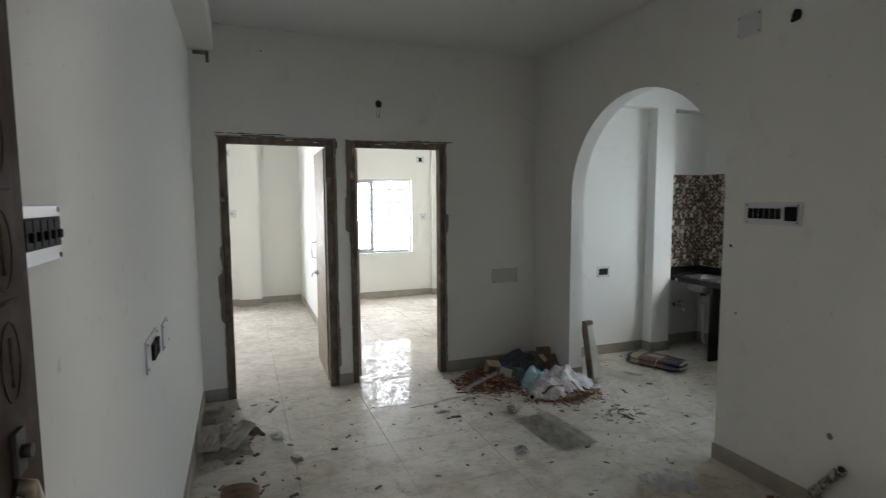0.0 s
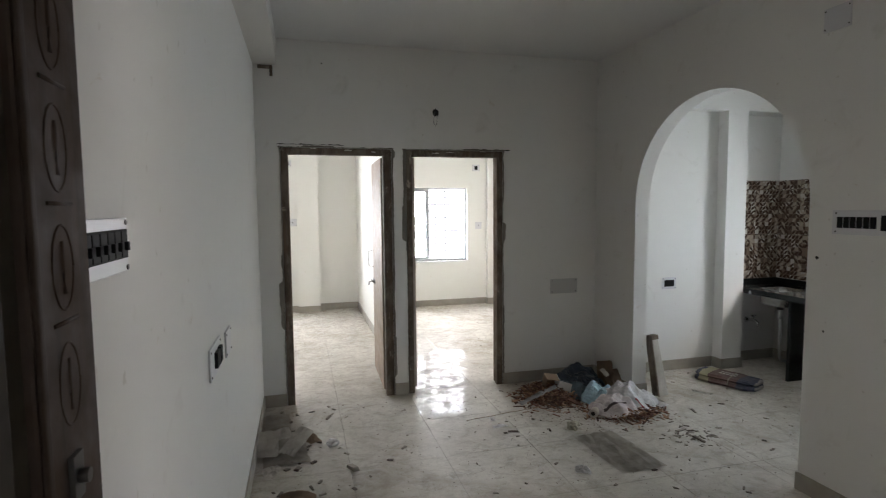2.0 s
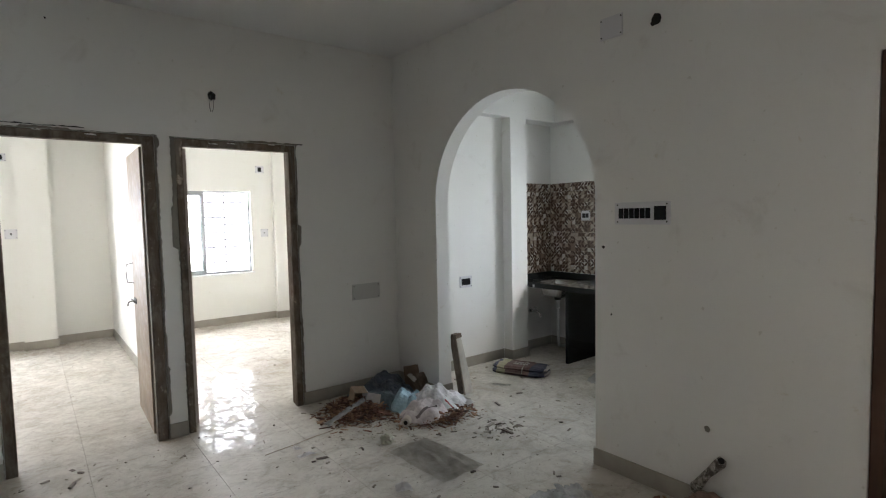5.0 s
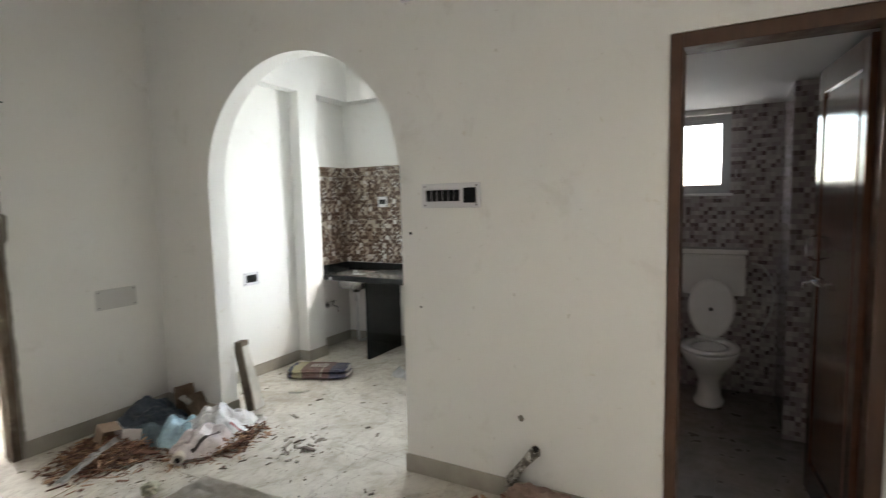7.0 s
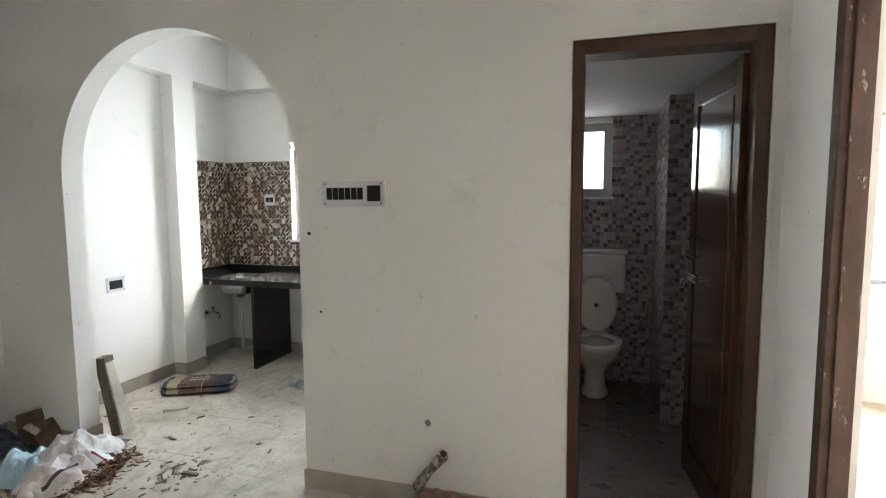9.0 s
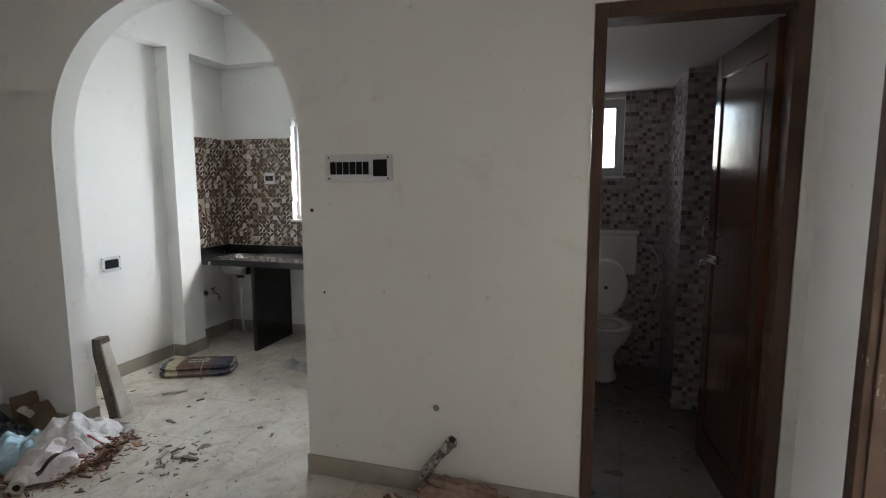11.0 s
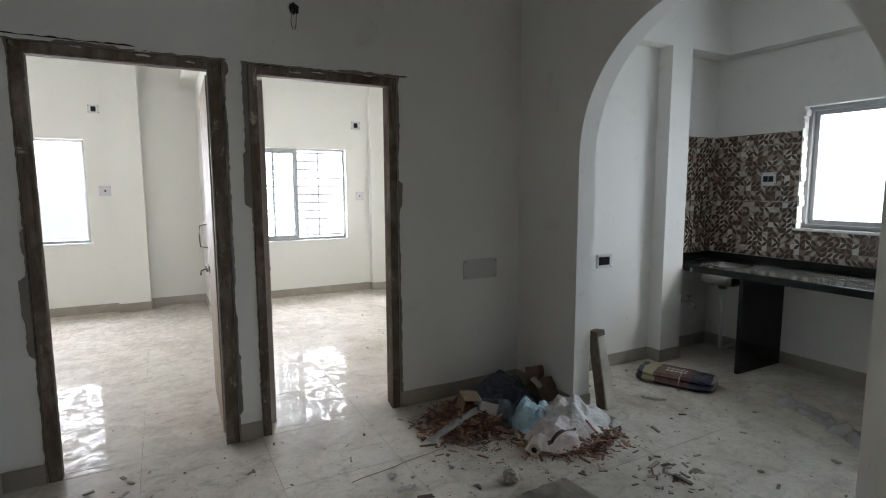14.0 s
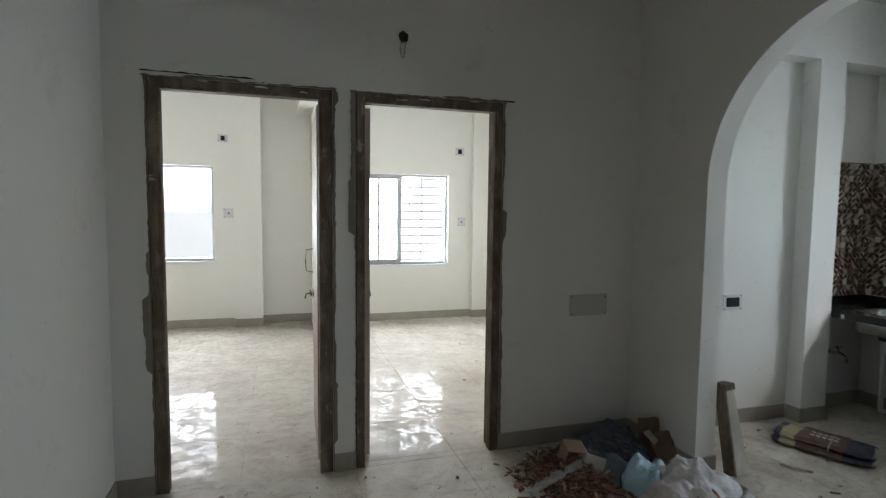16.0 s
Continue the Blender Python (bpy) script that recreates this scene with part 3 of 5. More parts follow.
def y_door(name, x0, x1, top, y0, y1, jl, jr, head, wood, label, bevel=0.004):
    """A door frame in a wall across y: two jambs and a head, with rebates."""
    d = thing(name, ((x0 + x1) / 2, (y0 + y1) / 2, 0), label, "door frame", kind="structure")
    for nm, a, b, c, e in (("jamb", x0, x0 + jl, 0.0, top), ("jamb", x1 - jr, x1, 0.0, top), ("head", x0 + jl, x1 - jr, top - head, top)):
        part(nm, abox(a, b, y0, y1, c, e, bevel), wood, d)
    part("stop", abox(x0 + jl, x0 + jl + 0.012, y0, y0 + 0.055, 0, top - head, 0.002), wood, d)
    part("stop", abox(x1 - jr - 0.012, x1 - jr, y0, y0 + 0.055, 0, top - head, 0.002), wood, d)
    part("stop", abox(x0 + jl + 0.012, x1 - jr - 0.012, y0, y0 + 0.055, top - head - 0.012, top - head, 0.002), wood, d)
    return d


d1 = y_door("door_1", 0.868, 1.742, 2.072, YD - 0.004, YD2 + 0.002, 0.045, 0.058, 0.042, RAW_WOOD, "weathered raw wooden door frame set in ragged cement")
d2 = y_door("door_2", 1.871, 2.722, 2.072, YD - 0.004, YD2 + 0.002, 0.032, 0.04, 0.042, RAW_WOOD, "weathered raw wooden door frame with chipped cement edges")
for d, a, b in ((d1, 0.865, 1.745), (d2, 1.868, 2.725)):
    s = int(a * 100)
    part("cement_edge", jag_strip(((a, 0.0), (a, 2.08)), (-1, 0), s, YD, (0.003, 0.042)), PLASTER, d, "ragged bare cement edge")
    part("cement_edge", jag_strip(((b, 0.0), (b, 2.08)), (1, 0), s + 1, YD, (0.003, 0.042)), PLASTER, d, "ragged bare cement edge")
    part("cement_edge", jag_strip(((a - 0.02, 2.075), (b + 0.02, 2.075)), (0, 1), s + 2, YD, (0.003, 0.016)), PLASTER, d, "ragged bare cement edge")
# The shade in the cracks is a raised near-black strip.
part("cement_edge", jag_strip(((0.845, 2.096), (1.36, 2.094)), (0, 1), 91, YD, (0.003, 0.010)), HOLLOW_SHADE, d1, "crack above the frame, its shade a black strip")
part("cement_edge", jag_strip(((2.70, 2.078), (2.79, 2.080)), (0, 1), 92, YD, (0.008, 0.016)), HOLLOW_SHADE, d2, "crack above the frame, its shade a black strip")


for d, a, b in ((d1, 0.93, 1.66), (d2, 1.95, 2.66)):
    rnd = random.Random(int(a * 50))
    for k in range(5):
        x = rnd.uniform(a, b)
        part("plaster_chip", jag_strip(((x, 2.045 + 0.01 * k), (x + rnd.uniform(0.02, 0.07), 2.043 + 0.01 * k)), (0, 1), k + int(a * 9), YD - 0.004, (0.005, 0.016)), WHITE_PLASTER, d, "pale plaster chip stuck to the wood")


def door_leaf(name, hinge, angle, length, z1, side, wood, label, thick=0.035):
    """A flush leaf that turns about its hinge; its handles sit on the far end, on the given side (+1 or -1)."""
    d = new(name)
    d.matrix_world = pose(*hinge, 0, 0, angle)
    d.matrix_basis = pose(*hinge, 0, 0, angle)
    tagged(d, label, "door")

    def at(nm, bm, m, parent=d, label=""):
        me = bpy.data.meshes.new(nm)
        bm.to_mesh(me)
        bm.free()
        me.materials.append(m)
        ob = new(nm, me)
        ob.parent = parent
        if label:
            ob["label"] = label
        return ob

    t = thick / 2
    at("leaf", abox(0.0, length, -t, t, 0.012, z1, 0.002), wood)
    s = side
    f = s * t
    pull = [(length - 0.05, f, 1.02), (length - 0.05, f + s * 0.045, 1.03), (length - 0.05, f + s * 0.05, 1.10), (length - 0.05, f + s * 0.045, 1.17), (length - 0.05, f, 1.18)]
    at("pull_handle", atube(pull, 0.0035, 8), DULL_STEEL, d, "bent steel pull handle")
    q = bmesh.new()
    lo, hi = sorted((f, f + s * 0.006))
    box(q, length - 0.16, length - 0.02, lo, hi, 0.865, 0.905, 0.001)
    tube(q, [(length - 0.19, f + s * 0.018, 0.885), (length + 0.01, f + s * 0.018, 0.885)], 0.007, 8)
    tube(q, [(length - 0.09, f + s * 0.018, 0.885), (length - 0.09, f + s * 0.05, 0.875), (length - 0.09, f + s * 0.055, 0.845)], 0.005, 8)
    at("latch", q, DULL_STEEL, d, "steel sliding latch")
    for z in (0.25, 1.0, 1.75):
        h = bmesh.new()
        tube(h, [(-0.004, -f, z - 0.045), (-0.004, -f, z + 0.045)], 0.006, 8)
        at("hinge", h, DULL_STEEL, d)
    return d


door_leaf("door_leaf", (1.688, 5.43, 0), 88.5, 0.72, 2.015, 1, LEAF_WOOD, "pale brown flush door standing open into the bedroom")
door_leaf("door_leaf", (1.948, 5.43, 0), 85.0, 0.74, 2.015, -1, PALE_LEAF, "pale flush door opened back against the bedroom partition")

d3 = y_door("door_3", 0.738, 1.757, 2.127, 0.60, 0.729, 0.042, 0.062, 0.062, ENTRY_WOOD, "dark brown polished entrance door frame")


def entry_leaf():
    """The entrance door, swung back along the left wall."""
    d = new("entrance_door")
    d.matrix_basis = pose(0.752, 0.735, 0, 0, 0, 90.5)
    tagged(d, "dark brown panelled entrance door folded back along the wall", "door")

    def at(nm, bm, m, label=""):
        me = bpy.data.meshes.new(nm)
        bm.to_mesh(me)
        bm.free()
        me.materials.append(m)
        ob = new(nm, me)
        ob.parent = d
        if label:
            ob["label"] = label

    w, st, z1 = ENTRY_LEN, 0.15, 2.06
    for a, b, p, q in ((0, st, 0.012, z1), (w - st, w, 0.012, z1), (st, w - st, 0.012, 0.22), (st, w - st, 0.95, 1.08), (st, w - st, z1 - 0.15, z1)):
        at("stile" if q - p > 1 else "rail", abox(a, b, -0.018, 0.018, p, q, 0.004), ENTRY_WOOD)
    for p, q in ((0.22, 0.95), (1.08, z1 - 0.15)):
        bm = bmesh.new()
        box(bm, st, w - st, -0.008, 0.008, p, q)
        box(bm, st + 0.035, w - st - 0.035, -0.013, 0.013, p + 0.035, q - 0.035, 0.004)
        at("panel", bm, ENTRY_PANEL)
    for k in range(6):
        zc = 1.40 + 0.125 * k
        if zc < z1 - 0.05:
            ring = [(w - st / 2 + 0.026 * math.cos(q * math.tau / 20), -0.018, zc + 0.045 * math.sin(q * math.tau / 20)) for q in range(21)]
            bm = bmesh.new()
            tube(bm, ring, 0.0015, 6)
            tube(bm, [(w - st / 2, -0.018, zc - 0.028), (w - st / 2, -0.0185, zc), (w - st / 2, -0.017, zc + 0.028)], 0.003, 8)
            tube(bm, [(w - st / 2 - 0.03, -0.018, zc + 0.0675), (w - st / 2 + 0.03, -0.018, zc + 0.0675)], 0.0025, 6)
            at("carving", bm, ENTRY_WOOD, "oval carved ornament")
    at("bead", abox(w - st, w - st + 0.012, -0.024, -0.018, 0.22, z1 - 0.15, 0.003), ENTRY_WOOD)
    bm = bmesh.new()
    box(bm, w - 0.095, w - 0.068, -0.024, -0.018, 1.275, 1.325, 0.001)
    tube(bm, [(w - 0.082, -0.024, 1.30), (w - 0.082, -0.034, 1.30)], 0.008, 10)
    at("lock", bm, DULL_STEEL, "worn steel lock plate")
    bm = bmesh.new()
    tube(bm, [(w - 0.095, -0.018, 1.265), (w - 0.088, -0.030, 1.26), (w - 0.085, -0.034, 1.235), (w - 0.085, -0.034, 1.08), (w - 0.088, -0.030, 1.05), (w - 0.095, -0.018, 1.045)], 0.010, 10)
    at("pull_handle", bm, OLD_BRASS, "tarnished brass pull handle")


ENTRY_LEN = 0.935
entry_leaf()
d4 = y_door("door_4", 2.363, 3.240, 2.127, 1.035, YS + 0.004, 0.06, 0.06, 0.06, FRAME3_WOOD, "scuffed brown door frame with paint splashes")
# A flat black disc paints the bolt hole's inner shade.
part("keep_hole", atube([(3.1795, YS - 0.06, 0.93), (3.1785, YS - 0.06, 0.93)], 0.007, 10), HOLLOW_SHADE, d4, "bolt hole with its shade as a black disc")

# bathroom door
RAG = (0.003, 0.016)
d5 = thing("door_5", (XA, 1.52, 0), "polished brown bathroom door frame", "door frame", kind="structure")
for nm, a, b, c, e in (("jamb", 1.164, 1.214, 0, 2.102), ("jamb", 1.838, 1.883, 0, 2.102), ("head", 1.214, 1.838, 2.045, 2.102)):
    part(nm, abox(XA - 0.004, XB + 0.003, a, b, c, e, 0.004), FRAME5_WOOD, d5)


part("cement_edge", jag_strip(((1.886, 0.1), (1.886, 2.10)), (1, 0), 61, XA, RAG, "x"), WHITE_PLASTER, d5, "chipped white plaster edge")
part("cement_edge", jag_strip(((1.161, 0.1), (1.161, 2.10)), (-1, 0), 62, XA, (0.003, 0.03), "x"), WHITE_PLASTER, d5, "chipped white plaster edge")


def panel_door(hinge, angle, length, z1):
    d = new("bathroom_door")
    d.matrix_basis = pose(*hinge, 0, 0, angle)
    tagged(d, "glossy brown panelled bathroom door standing open", "door")

    def at(nm, bm, m, parent=d, label=""):
        me = bpy.data.meshes.new(nm)
        bm.to_mesh(me)
        bm.free()
        me.materials.append(m)
        ob = new(nm, me)
        ob.parent = parent
        if label:
            ob["label"] = label
        return ob

    st = 0.075
    for a, b, c, e in ((0, st, 0.012, z1), (length - st, length, 0.012, z1), (st, length - st, 0.012, 0.16), (st, length - st, z1 - 0.11, z1)):
        at("stile" if e - c > 1 else "rail", abox(a, b, -0.018, 0.018, c, e, 0.003), DARK_WOOD)
    for c, e in ((0.16, z1 - 0.11),):
        q = bmesh.new()
        box(q, st, length - st, -0.008, 0.008, c, e)
        box(q, st + 0.03, length - st - 0.03, -0.013, 0.013, c + 0.03, e - 0.03, 0.004)
        at("panel", q, DARK_WOOD)
    at("pull_handle", atube([(length - 0.05, 0.018, 1.15), (length - 0.05, 0.055, 1.165), (length - 0.05, 0.058, 1.21), (length - 0.05, 0.055, 1.255), (length - 0.05, 0.018, 1.27)], 0.005, 8), CHROME, d, "chrome pull handle")
    q = bmesh.new()
    box(q, length - 0.15, length - 0.02, 0.018, 0.024, 1.035, 1.075, 0.001)
    tube(q, [(length - 0.17, 0.034, 1.055), (length + 0.012, 0.034, 1.055)], 0.007, 8)
    tube(q, [(length - 0.08, 0.034, 1.055), (length - 0.08, 0.07, 1.045), (length - 0.08, 0.072, 1.01)], 0.005, 8)
    at("latch", q, CHROME, d, "chrome sliding latch")
    return d


panel_door((3.757, 1.222, 0), 6.5, 0.66, 2.03)


# ---- windows ----
def chipped_reveal(parent, y, z0, z1, seed):
    """Broken tile ends and cement lumps along the side of a window opening in the east wall."""
    rnd = random.Random(seed)
    z = z0
    while z < z1 - 0.02:
        h = rnd.uniform(0.02, 0.05)
        d_ = rnd.uniform(0.004, 0.022)
        part("chipped_edge", abox(XE - 0.010, XE + 0.035 + rnd.uniform(0, 0.03), y - d_, y - 0.0005, z, min(z + h, z1), 0.002), WHITE_PLASTER, parent, "chipped white tile end")
        z += h + rnd.uniform(0.001, 0.02)


def slide_window(name, axis, p, u0, u1, z0, z1, panes, grille, label, depth=0.06):
    """A sliding aluminium window. panes: (u0, u1, track); p is the plane of its inner face; positive depth goes outdoors."""
    d = thing(name, (p, (u0 + u1) / 2, z0) if axis == "x" else ((u0 + u1) / 2, p, z0), label, "window", kind="structure")

    def bx(a, b, q0, q1, c, e, bevel=0.0):
        return abox(q0, q1, a, b, c, e, bevel) if axis == "x" else abox(a, b, q0, q1, c, e, bevel)

    w = 0.03
    for a, b, c, e in ((u0, u0 + w, z0, z1), (u1 - w, u1, z0, z1), (u0 + w, u1 - w, z0, z0 + w), (u0 + w, u1 - w, z1 - w, z1)):
        part("window_frame", bx(a, b, p, p + depth, c, e, 0.002), ALU, d)
    for a, b, track in panes:
        q0 = p + 0.008 + 0.022 * track
        q1 = q0 + 0.018
        s = 0.035
        sash = part("sash", bx(a, a + s, q0, q1, z0 + w, z1 - w, 0.002), ALU, d)
        part("stile", bx(b - s, b, q0, q1, z0 + w, z1 - w, 0.002), ALU, sash)
        part("rail", bx(a + s, b - s, q0, q1, z0 + w, z0 + w + s, 0.002), ALU, sash)
        part("rail", bx(a + s, b - s, q0, q1, z1 - w - s, z1 - w, 0.002), ALU, sash)
        pane = part("pane", bx(a + s, b - s, q0 + 0.007, q0 + 0.011, z0 + w + s, z1 - w - s), GLASS, sash)
        pane.visible_shadow = False
    if grille:
        g0 = p + 0.09
        n = 11
        for k in range(n):
            z = z0 + 0.05 + (z1 - z0 - 0.1) * k / (n - 1)
            pts = [(g0, u0, z), (g0, u1, z)] if axis == "x" else [(u0, g0, z), (u1, g0, z)]
            part("grille_bar", atube(pts, 0.008, 6), IRON, d)
        for f in (0.22, 0.48, 0.74):
            u = u0 + (u1 - u0) * f
            pts = [(g0 + 0.008, u, z0), (g0 + 0.008, u, z1)] if axis == "x" else [(u, g0 + 0.008, z0), (u, g0 + 0.008, z1)]
            part("grille_upright", atube(pts, 0.008, 6), IRON, d)
        for k in range(0, n - 1):
            za = z0 + 0.05 + (z1 - z0 - 0.1) * k / (n - 1)
            zb = z0 + 0.05 + (z1 - z0 - 0.1) * (k + 1) / (n - 1)
            u = u0 + (u1 - u0) * (0.35 if k % 2 else 0.61)
            pts = [(g0, u, za), (g0, u, zb)] if axis == "x" else [(u, g0, za), (u, g0, zb)]
            part("grille_upright", atube(pts, 0.006, 6), IRON, d)
    part("window_sill", bx(u0 - 0.02, u1 + 0.02, p - 0.085, p, z0 - 0.02, z0, 0.003), STONE_SILL, d, "white marble sill")
    return d


slide_window("window_1", "y", 9.385, -0.55, 0.72, 0.81, 1.95, [(-0.52, 0.10, 1)], False, "aluminium sliding window standing half open")
slide_window("window_2", "y", 9.245, 2.36, 3.645, 0.735, 1.915, [(2.39, 3.02, 0), (2.70, 3.00, 1)], True, "aluminium sliding window with a grey iron grille")
w3 = slide_window("window_3", "x", XE + 0.07, 3.33, 4.57, 1.095, 2.01, [(3.36, 3.98, 0), (3.94, 4.54, 1)], False, "aluminium sliding kitchen window")
slide_window("window_4", "x", XE + 0.07, 1.69, 2.10, 1.48, 2.06, [(1.72, 2.07, 0)], False, "small aluminium bathroom window")
chipped_reveal(w3, 4.57, 1.10, 2.0, 4)
# Never in view; set where its daylight reaches the left wall.
slide_window("window_5", "x", XE + 0.07, -1.05, 0.35, 0.85, 2.05, [(-1.02, -0.35, 0)], False, "unseen aluminium window of the south room, placed for its light")


# ---- electrical fittings ----
def to_wall(axis, p, sign):
    """Maps (u along the wall, out of the wall, z) to the world."""
    if axis == "x":
        return lambda u, o, z: (p + sign * o, u, z)
    return lambda u, o, z: (u, p + sign * o, z)


def wbox(f, u0, u1, o0, o1, z0, z1, bevel=0.0):
    a, b = f(u0, o0, z0), f(u1, o1, z1)
    lo, hi = [min(i, j) for i, j in zip(a, b)], [max(i, j) for i, j in zip(a, b)]
    return abox(lo[0], hi[0], lo[1], hi[1], lo[2], hi[2], bevel)


def plate(name, axis, p, sign, u0, u1, z0, z1, label, category, inserts=(), plate_mat=WHITE_PLASTIC, insert_mat=BLACK, screws=True, group=""):
    """A wall plate with black inserts given as fractions of its face (u0, u1, z0, z1, proud)."""
    f = to_wall(axis, p, sign)
    d = thing(name, f((u0 + u1) / 2, 0, z0), label, category, group)
    part("cover_plate", wbox(f, u0, u1, 0.0, 0.008, z0, z1, 0.003), plate_mat, d)
    for a, b, c, e, o in inserts:
        part("module", wbox(f, u0 + (u1 - u0) * a, u0 + (u1 - u0) * b, 0.008, 0.008 + o, z0 + (z1 - z0) * c, z0 + (z1 - z0) * e, 0.0015), insert_mat, d, "black switch module")
    if screws:
        for a in (0.06, 0.94):
            for c in (0.12, 0.88):
                u, z = u0 + (u1 - u0) * a, z0 + (z1 - z0) * c
                part("screw", atube([f(u, 0.0075, z), f(u, 0.010, z)], 0.0045, 8), SCREW, d)
    return d


# u runs along +y on the arch wall: higher y is nearer the arch
mods = [(0.07, 0.27, 0.20, 0.80, 0.006)] + [(0.34 + 0.098 * k, 0.425 + 0.098 * k, 0.27, 0.73, 0.004) for k in range(6)]
plate("switchboard", "x", XA, -1, 2.718, 3.046, 1.435, 1.557, "white switchboard with black modules on the arch wall", "switchboard", mods)
plate("blank_plate", "y", YD, -1, 3.19, 3.46, 0.797, 0.932, "dusty grey blank cover plate with four screws", "cover plate", plate_mat=GREY_PLATE)
plate("blank_plate", "x", XA, -1, 3.0, 3.14, 2.465, 2.585, "pale square blank cover plate high on the wall", "cover plate", plate_mat=WHITE_PLASTIC)
plate("wall_socket", "x", XL, 1, 2.89, 3.13, 0.985, 1.10, "white socket plate with black switches, tilted modules", "socket", [(0.32, 0.62, 0.25, 0.75, 0.012), (0.62, 0.80, 0.28, 0.78, 0.014)])
plate("blank_plate", "x", XL, 1, 3.285, 3.43, 0.965, 1.075, "white blank cover plate beside the socket", "cover plate")
plate("wall_socket", "y", 5.22, -1, 4.315, 4.47, 0.795, 0.908, "white kitchen socket plate with a black module", "socket", [(0.15, 0.85, 0.22, 0.78, 0.004)])
plate("wall_socket", "x", XE - 0.008, -1, 4.74, 4.854, 1.42, 1.525, "white socket plate on the printed kitchen tiles", "socket", [(0.15, 0.48, 0.28, 0.72, 0.004), (0.52, 0.85, 0.28, 0.72, 0.004)])
plate("exhaust_socket", "y", 9.19, -1, 3.735, 3.86, 2.186, 2.291, "small white plate with a black opening", "socket", [(0.28, 0.72, 0.2, 0.8, 0.002)], group="high bedroom sockets")
plate("exhaust_socket", "y", 9.33, -1, 0.782, 0.89, 2.238, 2.33, "small white plate with a black opening", "socket", [(0.28, 0.72, 0.2, 0.8, 0.002)], group="high bedroom sockets")
plate("wall_socket", "y", 9.19, -1, 3.78, 3.89, 1.24, 1.356, "white bedroom socket plate", "socket", [(0.44, 0.56, 0.4, 0.6, 0.002)], group="bedroom sockets")
plate("wall_socket", "y", 9.33, -1, 0.83, 0.95, 1.33, 1.444, "white bedroom socket plate", "socket", [(0.44, 0.56, 0.4, 0.6, 0.002)], group="bedroom sockets")


def breaker_board():
    f = to_wall("x", XL, 1)
    d = thing("distribution_board", f(1.86, 0, 1.455), "white distribution board with a row of black breakers", "breaker board")
    part("cover_plate", wbox(f, 1.70, 2.045, 0.0, 0.012, 1.475, 1.572, 0.002), WHITE_PLASTIC, d)
    part("breaker_band", wbox(f, 1.72, 2.035, 0.012, 0.015, 1.50, 1.552, 0.001), BLACK, d, "black breaker recess")
    for k in range(9):
        u = 1.725 + k * 0.034
        b = part("breaker", wbox(f, u, u + 0.031, 0.012, 0.017, 1.503, 1.549, 0.002), BLACK, d, "black circuit breaker")
        part("toggle", wbox(f, u + 0.010, u + 0.021, 0.017, 0.024, 1.514, 1.530, 0.002), BLACK, b)
    for u in (1.712, 2.036):
        for z in (1.482, 1.564):
            part("screw", atube([f(u, 0.0115, z), f(u, 0.014, z)], 0.005, 8), SCREW, d)
    return d


breaker_board()


def wire_hole(name, axis, p, sign, u, z, r, wires, label):
    """A broken round conduit hole, drawn as a flat ragged disc, with loose wires that hang from it."""
    f = to_wall(axis, p, sign)
    d = thing(name, f(u, 0, z), label, "wall hole")
    rnd = random.Random(int(u * 1000))
    bm = bmesh.new()
    n = 20
    ring = [bm.verts.new(f(u + r * rnd.uniform(0.8, 1.25) * math.cos(k * math.tau / n), 0.003, z + r * rnd.uniform(0.8, 1.25) * math.sin(k * math.tau / n))) for k in range(n)]
    mid = bm.verts.new(f(u, 0.0025, z))
    for k in range(n):
        bm.faces.new((mid, ring[k], ring[(k + 1) % n]))
    # Black disc paints the shade inside the hole; pipe_hole gets plain plaster.
    part("opening", bm, PLASTER if name == "pipe_hole" else HOLLOW_SHADE, d)
    for k in range(wires):
        o = 0.02 + 0.012 * k
        pts = [f(u + 0.008 * k - 0.006, 0.004, z), f(u - 0.012 + 0.02 * k, o, z - 0.03), f(u - 0.02 + 0.024 * k, o, z - 0.075 - 0.02 * k), f(u - 0.01 + 0.01 * k, 0.012, z - 0.115)]
        part("wire", atube(pts, 0.0022, 6), BLACK if k else IRON, d, "loose electric wire")
    return d


wire_hole("conduit_hole", "y", YD, -1, 2.122, 2.385, 0.028, 2, "dark conduit hole with loose hanging wires")
wire_hole("conduit_hole", "x", XA, -1, 2.805, 2.488, 0.030, 0, "dark broken conduit hole high on the wall")
wire_hole("pipe_hole", "x", XA, -1, 2.523, 0.42, 0.015, 0, "small chipped pipe hole in the plaster")
wire_hole("screw_hole", "x", XA, -1, 3.123, 1.305, 0.009, 0, "small dark screw hole in the plaster")
wire_hole("screw_hole", "x", XA, -1, 3.07, 0.92, 0.006, 0, "small dark screw hole in the plaster")
wire_hole("screw_hole", "x", XL, 1, 2.42, 0.66, 0.009, 0, "small chipped hole in the white wall")
wire_hole("screw_hole", "y", YD, -1, 1.20, 2.73, 0.006, 0, "tiny dark nail hole in the plaster")


def hook():
    d = thing("ceiling_hook", (0.775, YD, 2.69), "short rusty bracket stub below the beam", "bracket")
    part("arm", abox(0.72, 0.83, YD - 0.022, YD, 2.665, 2.69, 0.003), RAW_WOOD, d)
    part("tip", abox(0.808, 0.83, YD - 0.022, YD, 2.61, 2.665, 0.003), RAW_WOOD, d)


hook()


